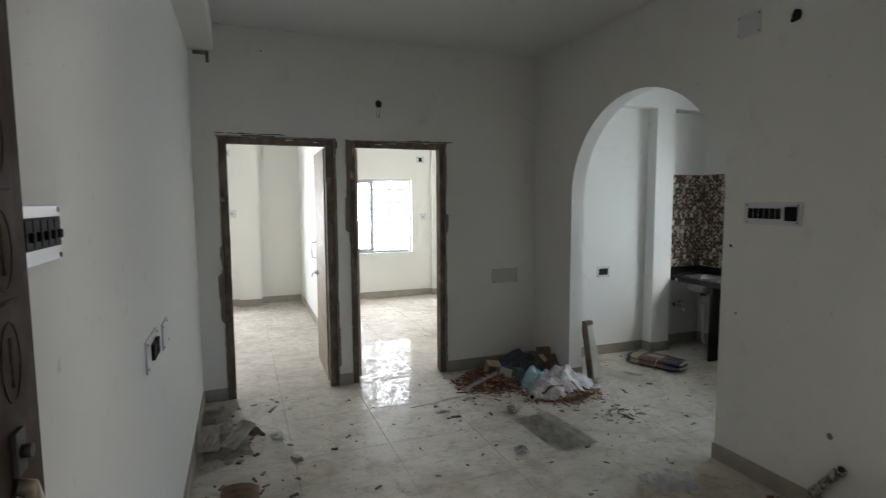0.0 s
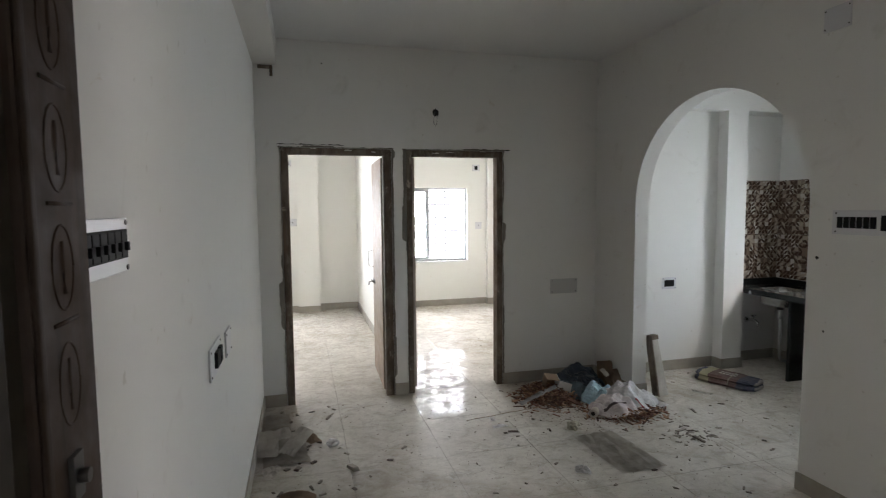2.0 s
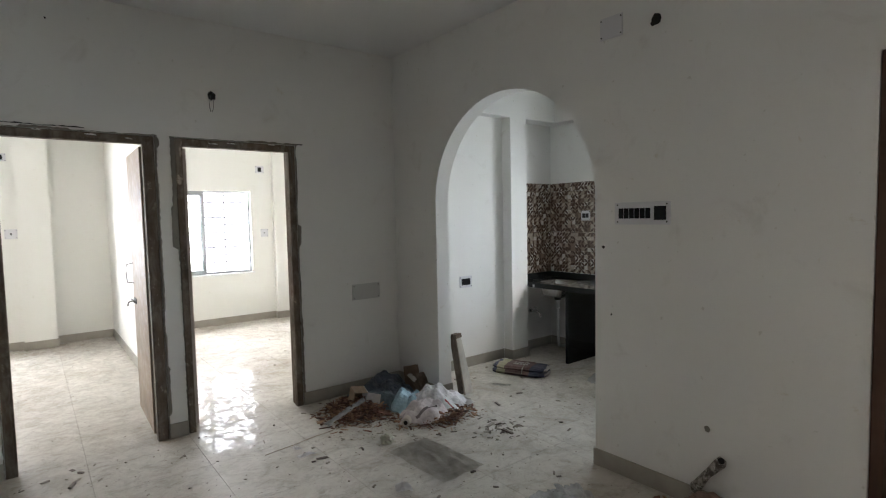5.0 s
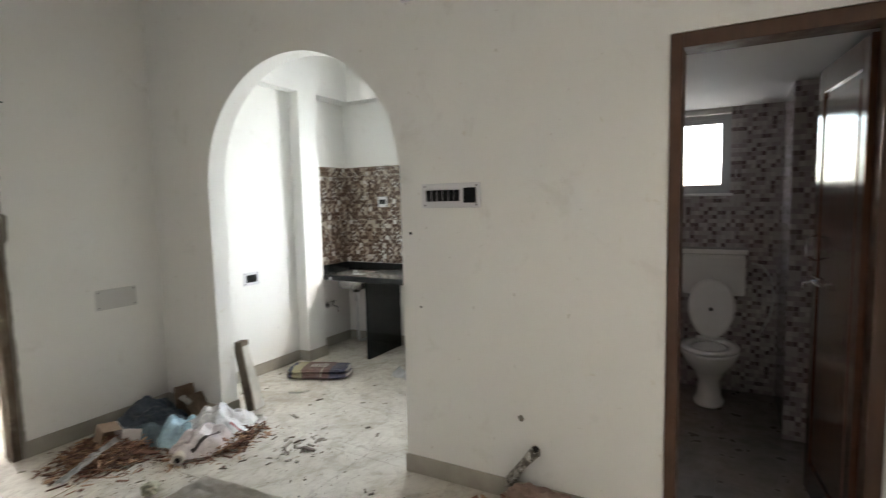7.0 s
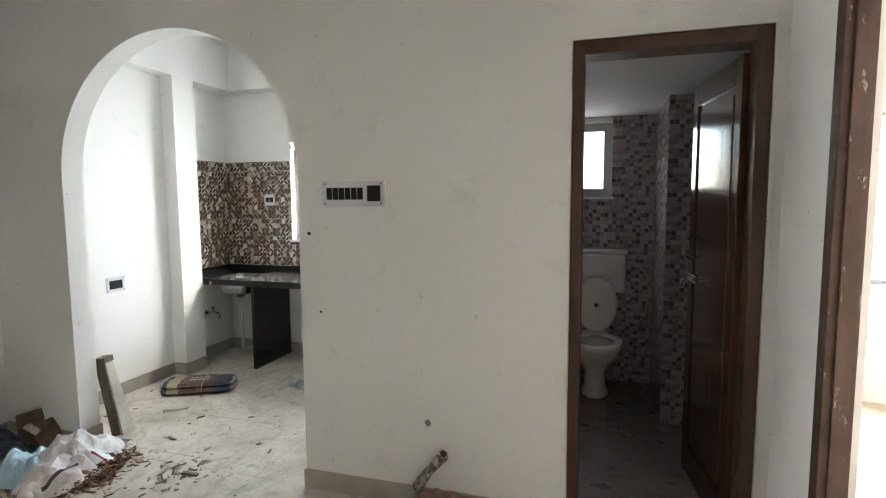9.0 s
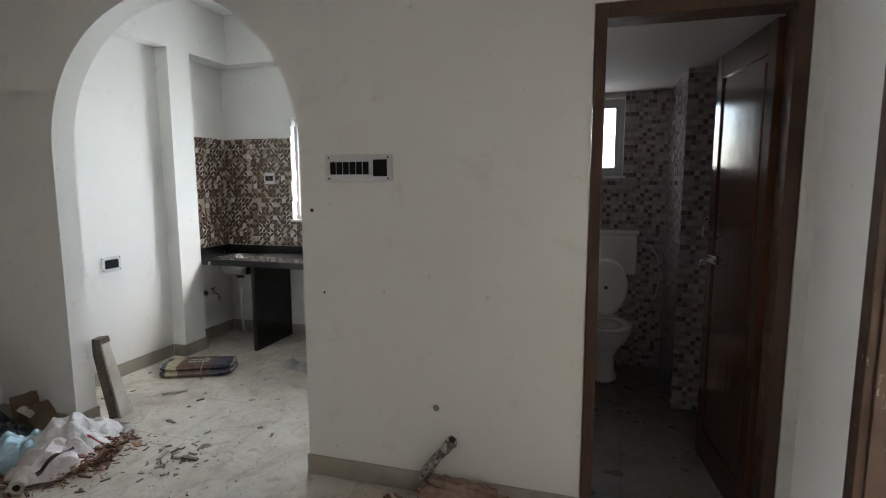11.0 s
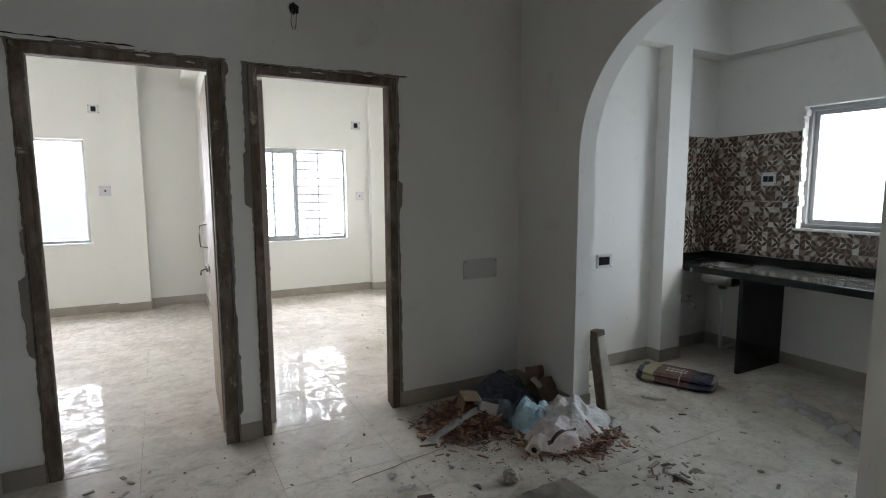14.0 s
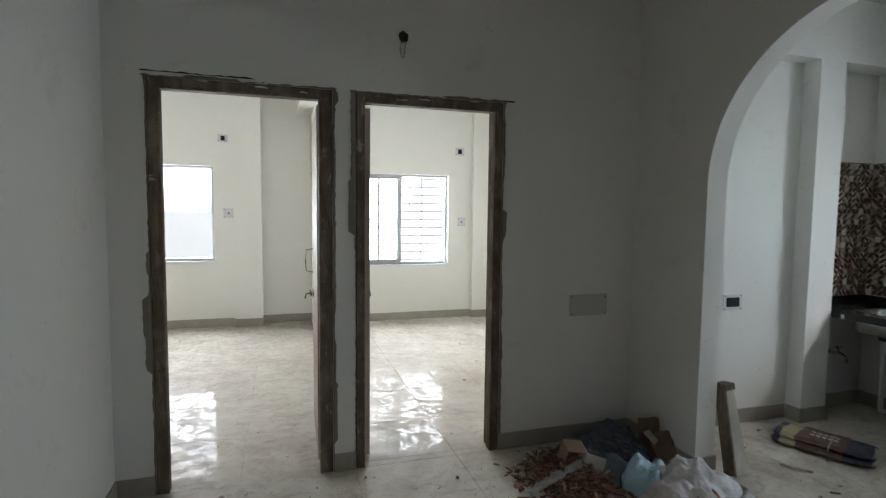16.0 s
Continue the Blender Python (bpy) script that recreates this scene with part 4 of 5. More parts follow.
def pipe_stub():
    """A bent, cement-smeared pipe stub that leaves the wall above the skirting."""
    d = thing("pipe_stub", (XA - 0.02, 2.50, 0.1), "cement-smeared pipe stub sticking out of the wall", "pipe")
    bm = bmesh.new()
    tube(bm, [(XA + 0.01, 2.60, 0.06), (XA - 0.02, 2.565, 0.12), (XA - 0.035, 2.49, 0.22), (XA - 0.045, 2.435, 0.30)], 0.024, 14)
    for v in bm.verts:
        v.co += Vector(noise.noise_vector(v.co * 34)) * 0.016
    part("pipe", bm, PIPE_CEMENT, d)
    # The pipe end is closed; a black disc paints its shaded bore.
    part("bore", atube([(XA - 0.0455, 2.4345, 0.3005), (XA - 0.048, 2.432, 0.304)], 0.015, 12), HOLLOW_SHADE, d, "open pipe end, shade inside drawn as a disc")


pipe_stub()


# ---- kitchen ----
def counter():
    d = thing("kitchen_counter", (5.46, 4.0, 0.785), "black granite kitchen worktop with dust on it", "worktop")
    bm = bmesh.new()
    z0, z1 = 0.745, 0.785
    for a, b, c, e in ((5.17, 5.27, 2.67, 5.285), (5.57, 5.75, 2.67, 5.285), (5.27, 5.57, 2.67, 4.745), (5.27, 5.57, 5.055, 5.285)):
        box(bm, a, b, c, e, z0, z1)
    part("slab", bm, GRANITE_TOP, d)
    part("edge", abox(5.158, 5.17, 2.67, 5.10, 0.735, 0.787, 0.003), GRANITE, d, "polished black front edge")
    part("support", abox(5.20, 5.74, 4.615, 4.645, 0.0, 0.745, 0.002), GRANITE, d, "upright black granite support slab")
    part("upstand", abox(5.73, 5.75, 2.67, 5.265, 0.785, 0.845, 0.002), GRANITE, d)
    part("upstand", abox(5.15, 5.75, 5.265, 5.285, 0.785, 0.845, 0.002), GRANITE, d)
    part("clip", abox(5.150, 5.158, 5.01, 5.03, 0.735, 0.765, 0.002), PVC, d, "white paint dab")
    return d


counter()


def sink():
    d = thing("kitchen_sink", (5.445, 4.93, 0.6), "stainless steel sink bowl set into the worktop", "sink")
    bm = bmesh.new()
    rings = []
    for z, k in ((0.786, 1.06), (0.786, 0.99), (0.72, 0.98), (0.65, 0.95), (0.635, 0.85)):
        ring = []
        for i in range(32):
            a = i * math.tau / 32
            c, s = math.cos(a), math.sin(a)
            q = 0.35
            ring.append(bm.verts.new((5.42 + 0.15 * k * math.copysign(abs(c) ** q, c), 4.90 + 0.155 * k * math.copysign(abs(s) ** q, s), z)))
        rings.append(ring)
    for a, b in zip(rings, rings[1:]):
        for i in range(32):
            f = bm.faces.new((a[i], a[(i + 1) % 32], b[(i + 1) % 32], b[i]))
            f.smooth = True
    bm.faces.new(rings[-1])
    bmesh.ops.solidify(bm, geom=list(bm.faces), thickness=0.002)
    part("bowl", bm, STEEL, d)
    part("drain", atube([(5.42, 4.92, 0.637), (5.42, 4.92, 0.59)], 0.035, 16), SCREW, d)
    part("coupling", atube([(5.42, 4.92, 0.59), (5.42, 4.92, 0.50)], 0.020, 16), PVC, d)
    part("waste_pipe", atube([(5.42, 4.92, 0.50), (5.425, 4.92, 0.30), (5.44, 4.93, 0.14), (5.50, 4.965, 0.075), (5.58, 4.98, 0.055), (5.74, 5.0, 0.055)], 0.014, 14), PVC, d, "white plastic waste pipe")


sink()


def tap():
    """A chrome bib tap on the recess wall below the worktop."""
    d = thing("wall_tap", (5.40, 5.27, 0.41), "small chrome bib tap below the worktop", "tap")
    part("body", atube([(5.39, 5.285, 0.43), (5.39, 5.23, 0.432), (5.392, 5.18, 0.43), (5.395, 5.15, 0.415), (5.395, 5.142, 0.375)], 0.014, 12), CHROME, d)
    part("stem", atube([(5.39, 5.205, 0.432), (5.39, 5.205, 0.475)], 0.011, 10), CHROME, d)
    part("knob", atube([(5.355, 5.205, 0.478), (5.425, 5.205, 0.478)], 0.008, 8), CHROME, d)
    part("flange", atube([(5.39, 5.285, 0.43), (5.39, 5.277, 0.43)], 0.032, 16), CHROME, d)


tap()


# ---- bathroom ----
wall("bath_column", abox(4.98, XE, YS + 0.006, 1.362, 0, 2.10), PAINT, "tiled pipe shaft in the bathroom corner", "column")


def toilet():
    d = thing("toilet", (5.42, 1.75, 0), "white ceramic toilet with raised lid and cistern", "toilet")
    yc = 1.785

    def loft(name, rings, mat_, label="", cap=True):
        bm = bmesh.new()
        rs = []
        for x, z, rx, ry, _ in rings:
            rs.append([bm.verts.new((x + rx * math.cos(k * math.tau / 28), yc + ry * math.sin(k * math.tau / 28), z)) for k in range(28)])
        for a, b in zip(rs, rs[1:]):
            for k in range(28):
                bm.faces.new((a[k], a[(k + 1) % 28], b[(k + 1) % 28], b[k])).smooth = True
        if cap:
            bm.faces.new(rs[0][::-1])
            bm.faces.new(rs[-1])
        bmesh.ops.recalc_face_normals(bm, faces=bm.faces)
        return part(name, bm, mat_, d, label)

    loft("pedestal", [(5.44, 0.0, 0.15, 0.10, 0), (5.44, 0.02, 0.15, 0.10, 0), (5.45, 0.05, 0.125, 0.08, 0), (5.44, 0.17, 0.115, 0.075, 0), (5.41, 0.25, 0.16, 0.11, 0), (5.36, 0.33, 0.22, 0.165, 0), (5.345, 0.395, 0.245, 0.185, 0), (5.345, 0.415, 0.245, 0.187, 0)], CERAMIC)
    seat = bmesh.new()
    for z0, z1 in ((0.415, 0.437),):
        vs = []
        for rx, ry, z in ((0.24, 0.185, z0), (0.245, 0.19, (z0 + z1) / 2), (0.24, 0.185, z1), (0.165, 0.115, z1), (0.16, 0.11, z0)):
            vs.append([seat.verts.new((5.34 + rx * math.cos(k * math.tau / 32), yc + ry * math.sin(k * math.tau / 32), z)) for k in range(32)])
        for a, b in zip(vs, vs[1:] + vs[:1]):
            for k in range(32):
                seat.faces.new((a[k], a[(k + 1) % 32], b[(k + 1) % 32], b[k])).smooth = True
    bmesh.ops.recalc_face_normals(seat, faces=seat.faces)
    part("seat", seat, CERAMIC, d)
    lid = bmesh.new()
    rows = []
    for off, k in ((0.0, 0.96), (0.006, 1.0), (0.016, 1.0), (0.024, 0.9)):
        ring = []
        for i in range(36):
            a = i * math.tau / 36
            h, w = 0.215 * k * math.sin(a), (0.152 + 0.012 * math.sin(a)) * k * math.cos(a)
            ring.append(lid.verts.new((5.50 - off + 0.10 * (0.66 + h - 0.45) * 0.5, yc + w, 0.66 + h)))
        rows.append(ring)
    for a, b in zip(rows, rows[1:]):
        for i in range(36):
            lid.faces.new((a[i], a[(i + 1) % 36], b[(i + 1) % 36], b[i])).smooth = True
    lid.faces.new(rows[0])
    lid.faces.new(rows[-1])
    bmesh.ops.recalc_face_normals(lid, faces=lid.faces)
    lo = part("lid", lid, CERAMIC, d, "raised white lid")
    part("badge", atube([(5.477, yc, 0.66), (5.474, yc, 0.66)], 0.014, 10), SCREW, lo, "small dark mark")
    cis = part("cistern", abox(5.56, 5.735, 1.575, 1.985, 0.745, 1.045, 0.025), CERAMIC, d)
    part("lid", abox(5.55, 5.735, 1.563, 1.997, 1.045, 1.08, 0.012), CERAMIC, cis)
    part("hinge", atube([(5.51, yc - 0.09, 0.445), (5.51, yc + 0.09, 0.445)], 0.012, 10), CERAMIC, d)


toilet()
hose = thing("jet_spray_hose", (5.73, 1.42, 0.5), "thin white spray hose hanging on the tiles", "hose")
part("hose", atube([(5.72, 1.54, 0.97), (5.70, 1.48, 0.96), (5.68, 1.42, 0.88), (5.67, 1.395, 0.74), (5.68, 1.42, 0.60), (5.70, 1.45, 0.52)], 0.007, 8), PVC, hose)
part("nozzle", atube([(5.70, 1.45, 0.52), (5.69, 1.46, 0.44)], 0.012, 8), CHROME, hose)


# ---- rubbish ----
def crumple(at, size, seed, freq=7.0, amount=0.35, sub=4, floor_z=0.004):
    """A crumpled bag: a ball folded along sharp creases, lying flat on the floor."""
    bm = bmesh.new()
    bmesh.ops.create_icosphere(bm, subdivisions=sub, radius=1.0)
    off = Vector((seed * 3.1, seed * 7.7, seed * 1.3))
    rnd = random.Random(seed)
    for v in bm.verts:
        p = v.co.copy()
        a = 1 - abs(noise.noise(p * freq * 0.30 + off)) * 2.2
        d1_, d2_ = noise.voronoi(p * freq * 0.42 + off)[0][:2]
        d3_, d4_ = noise.voronoi(p * freq * 0.95 + off)[0][:2]
        k = 1 + amount * (0.5 * a + 0.55 * (d2_ - d1_) + 0.20 * (d4_ - d3_) - 0.45)
        lean = noise.noise(p * 0.9 + off) * 0.45
        v.co = Vector((at[0] + p.x * size[0] * k * (1 + lean), at[1] + p.y * size[1] * k * (1 - lean), max(floor_z + 0.004 * rnd.random(), at[2] + p.z * size[2] * k)))
    for f in bm.faces:
        f.smooth = True
    return bm


def single(name, bm, material, label, category, group=""):
    return tagged(part(name, bm, material), label, category, group)


def drape(at, rx, ry, h, turn, seed, crease=1.0):
    """A thin bag lying over the heap: a low dome broken into sharp folds, with a ragged hem."""
    bm = bmesh.new()
    rings, n = 34, 96
    ca, sa = math.cos(radians(turn)), math.sin(radians(turn))
    rnd = random.Random(seed)
    folds = []
    for size, amp, many in ((0.26, 0.010, 4), (0.12, 0.0085, 5), (0.05, 0.0014, 5)):
        for _ in range(many):
            a = rnd.uniform(0, math.tau)
            folds.append((math.cos(a) / size, math.sin(a) / size, rnd.random(), amp * rnd.uniform(0.6, 1.3), 0.10 / size * rnd.uniform(0.3, 0.6)))

    def folded(x, y):
        z = 0.0
        warp = noise.noise(Vector((x * 7, y * 7, seed)))
        for fx, fy, ph, amp, wv in folds:
            q = (x * fx + y * fy + ph + wv * warp) % 1.0
            z += amp * (1 - 4 * abs(q - 0.5))
        return z

    grid = []
    for i in range(rings + 1):
        f = i / rings
        row = []
        for k in range(n):
            a = k * math.tau / n
            hem = 1 + 0.30 * noise.noise(Vector((math.cos(a) * 1.9, math.sin(a) * 1.9, seed)))
            x, y = rx * f * hem * math.cos(a), ry * f * hem * math.sin(a)
            lean = 1 + 0.45 * noise.noise(Vector((x * 4, y * 4, seed)))
            z = h * lean * (1 - f ** 2.4) ** 0.75 + crease * folded(x, y) * (1 - 0.5 * f ** 3)
            z = z if z > 0.02 else 0.02 * math.exp((z - 0.02) / 0.03)
            row.append(bm.verts.new((at[0] + x * ca - y * sa, at[1] + x * sa + y * ca, 0.008 + max(0.0, z))))
        grid.append(row)
    for i in range(rings):
        for k in range(n):
            bm.faces.new((grid[i][k], grid[i + 1][k], grid[i + 1][(k + 1) % n], grid[i][(k + 1) % n])).smooth = True
    bmesh.ops.remove_doubles(bm, verts=grid[0], dist=0.0001)
    bmesh.ops.recalc_face_normals(bm, faces=bm.faces)
    bmesh.ops.solidify(bm, geom=list(bm.faces), thickness=0.0012)
    return bm


single("plastic_bag", drape((3.29, 5.03), 0.32, 0.19, 0.135, 8, 3, 1.2), BAG_DARK, "crumpled dark blue-grey plastic sheet in the corner", "plastic bag")
single("plastic_bag", drape((3.20, 4.86), 0.12, 0.16, 0.10, 0, 8, 1.3), BAG_TEAL, "thin grey-teal plastic bag crumpled on the rubbish", "plastic bag")
single("plastic_bag", drape((3.33, 4.68), 0.17, 0.15, 0.11, 30, 5, 1.3), BAG_BLUE, "crumpled thin light blue plastic bag", "plastic bag")
white_bag = thing("plastic_bag", (3.42, 4.46, 0), "crumpled white carrier bag with red print", "plastic bag")
bag_body = part("bag", drape((3.47, 4.52), 0.24, 0.19, 0.16, -20, 11, 1.1), BAG_WHITE, white_bag)
bag_flap = part("flap", drape((3.31, 4.43), 0.22, 0.13, 0.11, -8, 12, 1.1), BAG_PINK, white_bag)
RED_PRINT = card_mat("red_print", (0.42, 0.05, 0.05), (0.3, 0.04, 0.04))
GREY_PRINT = card_mat("dark_grey_print", (0.17, 0.14, 0.14), (0.24, 0.2, 0.2))


def print_on(sheet, x0, x1, y0, y1, turn):
    """A printed strip that follows the sheet below it."""
    tree = BVHTree.FromPolygons([v.co for v in sheet.data.vertices], [p.vertices for p in sheet.data.polygons])
    bm = bmesh.new()
    n, w = 24, 3
    cx, cy = (x0 + x1) / 2, (y0 + y1) / 2
    ca, sa = math.cos(radians(turn)), math.sin(radians(turn))
    g = []
    for i in range(n + 1):
        row = []
        for k in range(w + 1):
            dx, dy = x0 + (x1 - x0) * i / n - cx, y0 + (y1 - y0) * k / w - cy
            x, y = cx + dx * ca - dy * sa, cy + dx * sa + dy * ca
            h = tree.ray_cast(Vector((x, y, 1)), Vector((0, 0, -1)))[0]
            row.append(bm.verts.new((x, y, (h.z if h else 0.01) + 0.002)))
        g.append(row)
    for i in range(n):
        for k in range(w):
            bm.faces.new((g[i][k], g[i + 1][k], g[i + 1][k + 1], g[i][k + 1])).smooth = True
    bmesh.ops.solidify(bm, geom=list(bm.faces), thickness=0.0008)
    return bm


part("print", print_on(bag_flap, 3.18, 3.36, 4.364, 4.378, -6), GREY_PRINT, white_bag, "dark printed band")
part("print", print_on(bag_body, 3.45, 3.52, 4.362, 4.376, -25), RED_PRINT, white_bag, "red printed mark")
roll = bmesh.new()
tube(roll, [(3.09, 4.38, 0.035), (3.20, 4.47, 0.04)], 0.032, 18)
r = thing("paper_roll", (3.14, 4.42, 0), "small pale cardboard roll at the heap's edge", "paper roll")
part("roll", roll, CARD_GREY, r)
# Solid roll; the black disc is painted shade for its hollow.
part("core", atube([(3.0885, 4.379, 0.035), (3.0872, 4.378, 0.035)], 0.016, 14), HOLLOW_SHADE, r, "open core, black disc for its shade")


def small_box():
    d = thing("small_carton", (3.0, 4.93, 0.06), "small opened carton with a white flap on the rubbish heap", "carton")
    m = Matrix.Translation((3.0, 4.90, 0.115)) @ Euler((radians(12), radians(8), radians(-10))).to_matrix().to_4x4()
    a, t = 0.055, 0.003
    for x0, x1, y0, y1, z0, z1, mm in ((-a, -a + t, -a, a, -a, a, CARD), (a - t, a, -a, a, -a, a, CARD_WHITE), (-a + t, a - t, a - t, a, -a, a, CARD), (-a + t, a - t, -a, a - t, -a, -a + t, CARD), (-a + t, a - t, -a, a - t, a - t, a, CARD)):
        bm = bmesh.new()
        box(bm, x0, x1, y0, y1, z0, z1, 0, m)
        part("side", bm, mm, d)
    bm = bmesh.new()
    box(bm, 0, 0.10, -t, 0, -a, a, 0, m @ Matrix.Translation((a, -a, 0)) @ Euler((0, 0, radians(-22))).to_matrix().to_4x4())
    part("flap", bm, CARD_WHITE, d, "open white flap")


small_box()


def card(name, at, w, l, rot, tilt, material, label, category="cardboard", bend=0.03, t=0.004, seed=1):
    """A bent sheet of card that rests on what is under it."""
    bm = bmesh.new()
    n = 8
    g = [[bm.verts.new(((i / n - 0.5) * w, (j / n - 0.5) * l, bend * math.sin(math.pi * i / n) * (0.4 + 0.6 * j / n) + 0.006 * noise.noise(Vector((i * 0.9, j * 0.9, seed))))) for i in range(n + 1)] for j in range(n + 1)]
    for j in range(n):
        for i in range(n):
            bm.faces.new((g[j][i], g[j][i + 1], g[j + 1][i + 1], g[j + 1][i]))
    for v in bm.verts:
        v.co += Vector(noise.noise_vector(Vector((v.co.x * 24, v.co.y * 24, seed + 0.5)))) * Vector((0.012, 0.012, 0.004)) * min(1.0, 5 * w)
    bmesh.ops.solidify(bm, geom=list(bm.faces), thickness=-t)
    m = Euler((radians(tilt[0]), radians(tilt[1]), radians(rot))).to_matrix().to_4x4()
    bmesh.ops.transform(bm, matrix=m, verts=bm.verts)
    low = min(v.co.z for v in bm.verts)
    bmesh.ops.translate(bm, verts=bm.verts, vec=(at[0], at[1], at[2] - low + 0.001))
    return single(name, bm, material, label, category)


card("cardboard_flap", (3.575, 4.97, 0.0), 0.20, 0.23, 10, (72, 6), CARD, "torn brown cardboard leaning into the corner", bend=0.02, seed=3)
card("cardboard_flap", (3.51, 4.89, 0.13), 0.09, 0.08, 30, (35, 5), CARD_GREY, "small pale piece of torn card", bend=0.01, seed=4)
card("cardboard_flap", (3.57, 4.86, 0.04), 0.13, 0.16, -10, (50, -8), CARD, "torn brown cardboard beside the bags", bend=0.02, seed=5)
card("paper_piece", (3.74, 4.47, 0.0), 0.13, 0.11, 25, (4, 5), CARD_WHITE, "pale broken tile piece on the floor", "tile piece", 0.002, 0.008)
card("flat_sheet", (2.955, 3.86, 0.0), 0.31, 0.54, 3, (0, 0), DIRTY_SHEET, "flat dirty brown cardboard sheet on the floor", "cardboard", 0.004, 0.005, 7)
card("card_piece", (0.80, 4.86, 0.0), 0.19, 0.40, 4, (2, 1), DIRTY_SHEET, "dusty brown cardboard sheet lying along the wall", "cardboard", 0.012, seed=10)
card("card_piece", (0.87, 4.36, 0.0), 0.28, 0.26, 8, (6, 0), DIRTY_SHEET, "bent brown cardboard under the printed pieces", "cardboard", 0.045, seed=12)
card("card_piece", (0.765, 4.42, 0.035), 0.125, 0.22, 3, (22, 3), CARD_GREY, "dusty grey printed card piece by the wall", "cardboard", 0.006, seed=8)
card("card_piece", (0.855, 4.54, 0.045), 0.11, 0.15, 16, (16, -6), CARD_GREY, "small dusty grey card piece between two others", "cardboard", 0.006, seed=11)
card("card_piece", (0.94, 4.40, 0.04), 0.11, 0.24, -32, (18, 10), CARD_GREY, "dusty grey printed card piece, tilted up", "cardboard", 0.008, seed=9)
card("card_piece", (0.80, 4.17, 0.0), 0.12, 0.08, 30, (14, 2), CARD_GREY, "narrow torn grey card strip", "cardboard", 0.008, seed=15)
card("card_piece", (0.945, 3.74, 0.0), 0.19, 0.15, -6, (14, 4), CARD, "bent brown cardboard corner on the floor", "cardboard", 0.03, seed=13)
card("card_piece", (1.04, 4.55, 0.0), 0.11, 0.10, 40, (18, 10), CARD, "small broken brown board piece", "cardboard", 0.01, seed=14)
card("wood_strip", (0.845, 4.95, 0.0), 0.035, 0.28, -6, (0, 0), RAW_WOOD, "short dusty wooden strip on the floor", "wood strip", 0.0, 0.012)
card("wood_strip", (3.73, 4.56, 0.0), 0.025, 0.22, -62, (3, 0), PLANK_WOOD, "pale splintered wooden strip", "wood strip", 0.0, 0.015)
card("wood_strip", (3.76, 4.55, 0.018), 0.03, 0.16, 12, (4, 0), PLANK_WOOD, "pale splintered wooden strip across another", "wood strip", 0.0, 0.012)
card("wood_strip", (3.08, 4.83, 0.06), 0.025, 0.16, -60, (6, 0), PLANK_WOOD, "pale wooden splinter on the heap", "wood strip", 0.0, 0.012)
card("paper_piece", (2.36, 4.42, 0.0), 0.13, 0.035, 16, (2, 6), CARD_WHITE, "torn white paper strip on the floor", "paper", 0.008)
card("paper_piece", (2.355, 4.56, 0.0), 0.045, 0.05, 10, (3, 5), CARD_WHITE, "small white paper scrap", "paper", 0.004)
card("paper_piece", (2.60, 3.68, 0.0), 0.09, 0.07, -20, (5, 5), CARD_WHITE, "small crumpled white paper scrap", "paper", 0.02)
card("slat", (4.265, 4.596, 0.0), 0.04, 0.16, 47, (2, 0), PLANK_WOOD, "short pale wooden slat on the kitchen floor", "wood strip", 0.004, 0.008)
PAPER_BROWN = card_mat("crumpled_brown_paper", (0.33, 0.225, 0.18), (0.17, 0.11, 0.085))
single("paper_ball", crumple((3.57, 2.40, 0.05), (0.055, 0.17, 0.085), 31, 6, 0.7, 5), PAPER_BROWN, "crumpled brown packing paper below the pipe", "paper")
single("paper_ball", crumple((2.84, 4.24, 0.03), (0.04, 0.038, 0.038), 21, 5, 0.7, 4), card_mat("crumpled_cream_paper", (0.62, 0.59, 0.47), (0.34, 0.33, 0.25)), "crumpled cream paper ball on the floor", "paper")
single("paper_ball", crumple((1.17, 4.46, 0.02), (0.04, 0.035, 0.025), 23, 5, 0.7, 4), CARD_WHITE, "small crumpled white paper on the floor", "paper")


def film_sheet(name, pts, width, seed, label, lift=0.03):
    """A creased strip of clear film that lies along points."""
    bm = bmesh.new()
    pts = [Vector(p) for p in pts]
    n, w = 40, 10
    grid = []
    for i in range(n + 1):
        f = i / n * (len(pts) - 1)
        k = min(int(f), len(pts) - 2)
        p = pts[k].lerp(pts[k + 1], f - k)
        d = (pts[k + 1] - pts[k]).normalized()
        side = Vector((-d.y, d.x, 0))
        ww = width * (0.7 + 0.5 * noise.noise(Vector((i * 0.2, seed, 0))))
        row = []
        for j in range(w + 1):
            s = (j / w - 0.5) * ww
            q = p + side * s
            h = lift * (0.25 + abs(noise.noise(Vector((i * 0.16, j * 0.22, seed)))) * 2.2) * (1 - abs(2 * j / w - 1) ** 3) + 0.25 * lift * abs(noise.noise(Vector((i * 0.5, j * 0.6, seed + 5))))
            row.append(bm.verts.new((q.x, q.y, p.z + 0.003 + h)))
        grid.append(row)
    for i in range(n):
        for j in range(w):
            bm.faces.new((grid[i][j], grid[i][j + 1], grid[i + 1][j + 1], grid[i + 1][j])).smooth = True
    bmesh.ops.solidify(bm, geom=list(bm.faces), thickness=0.0008)
    return single(name, bm, FILM, label, "plastic film")


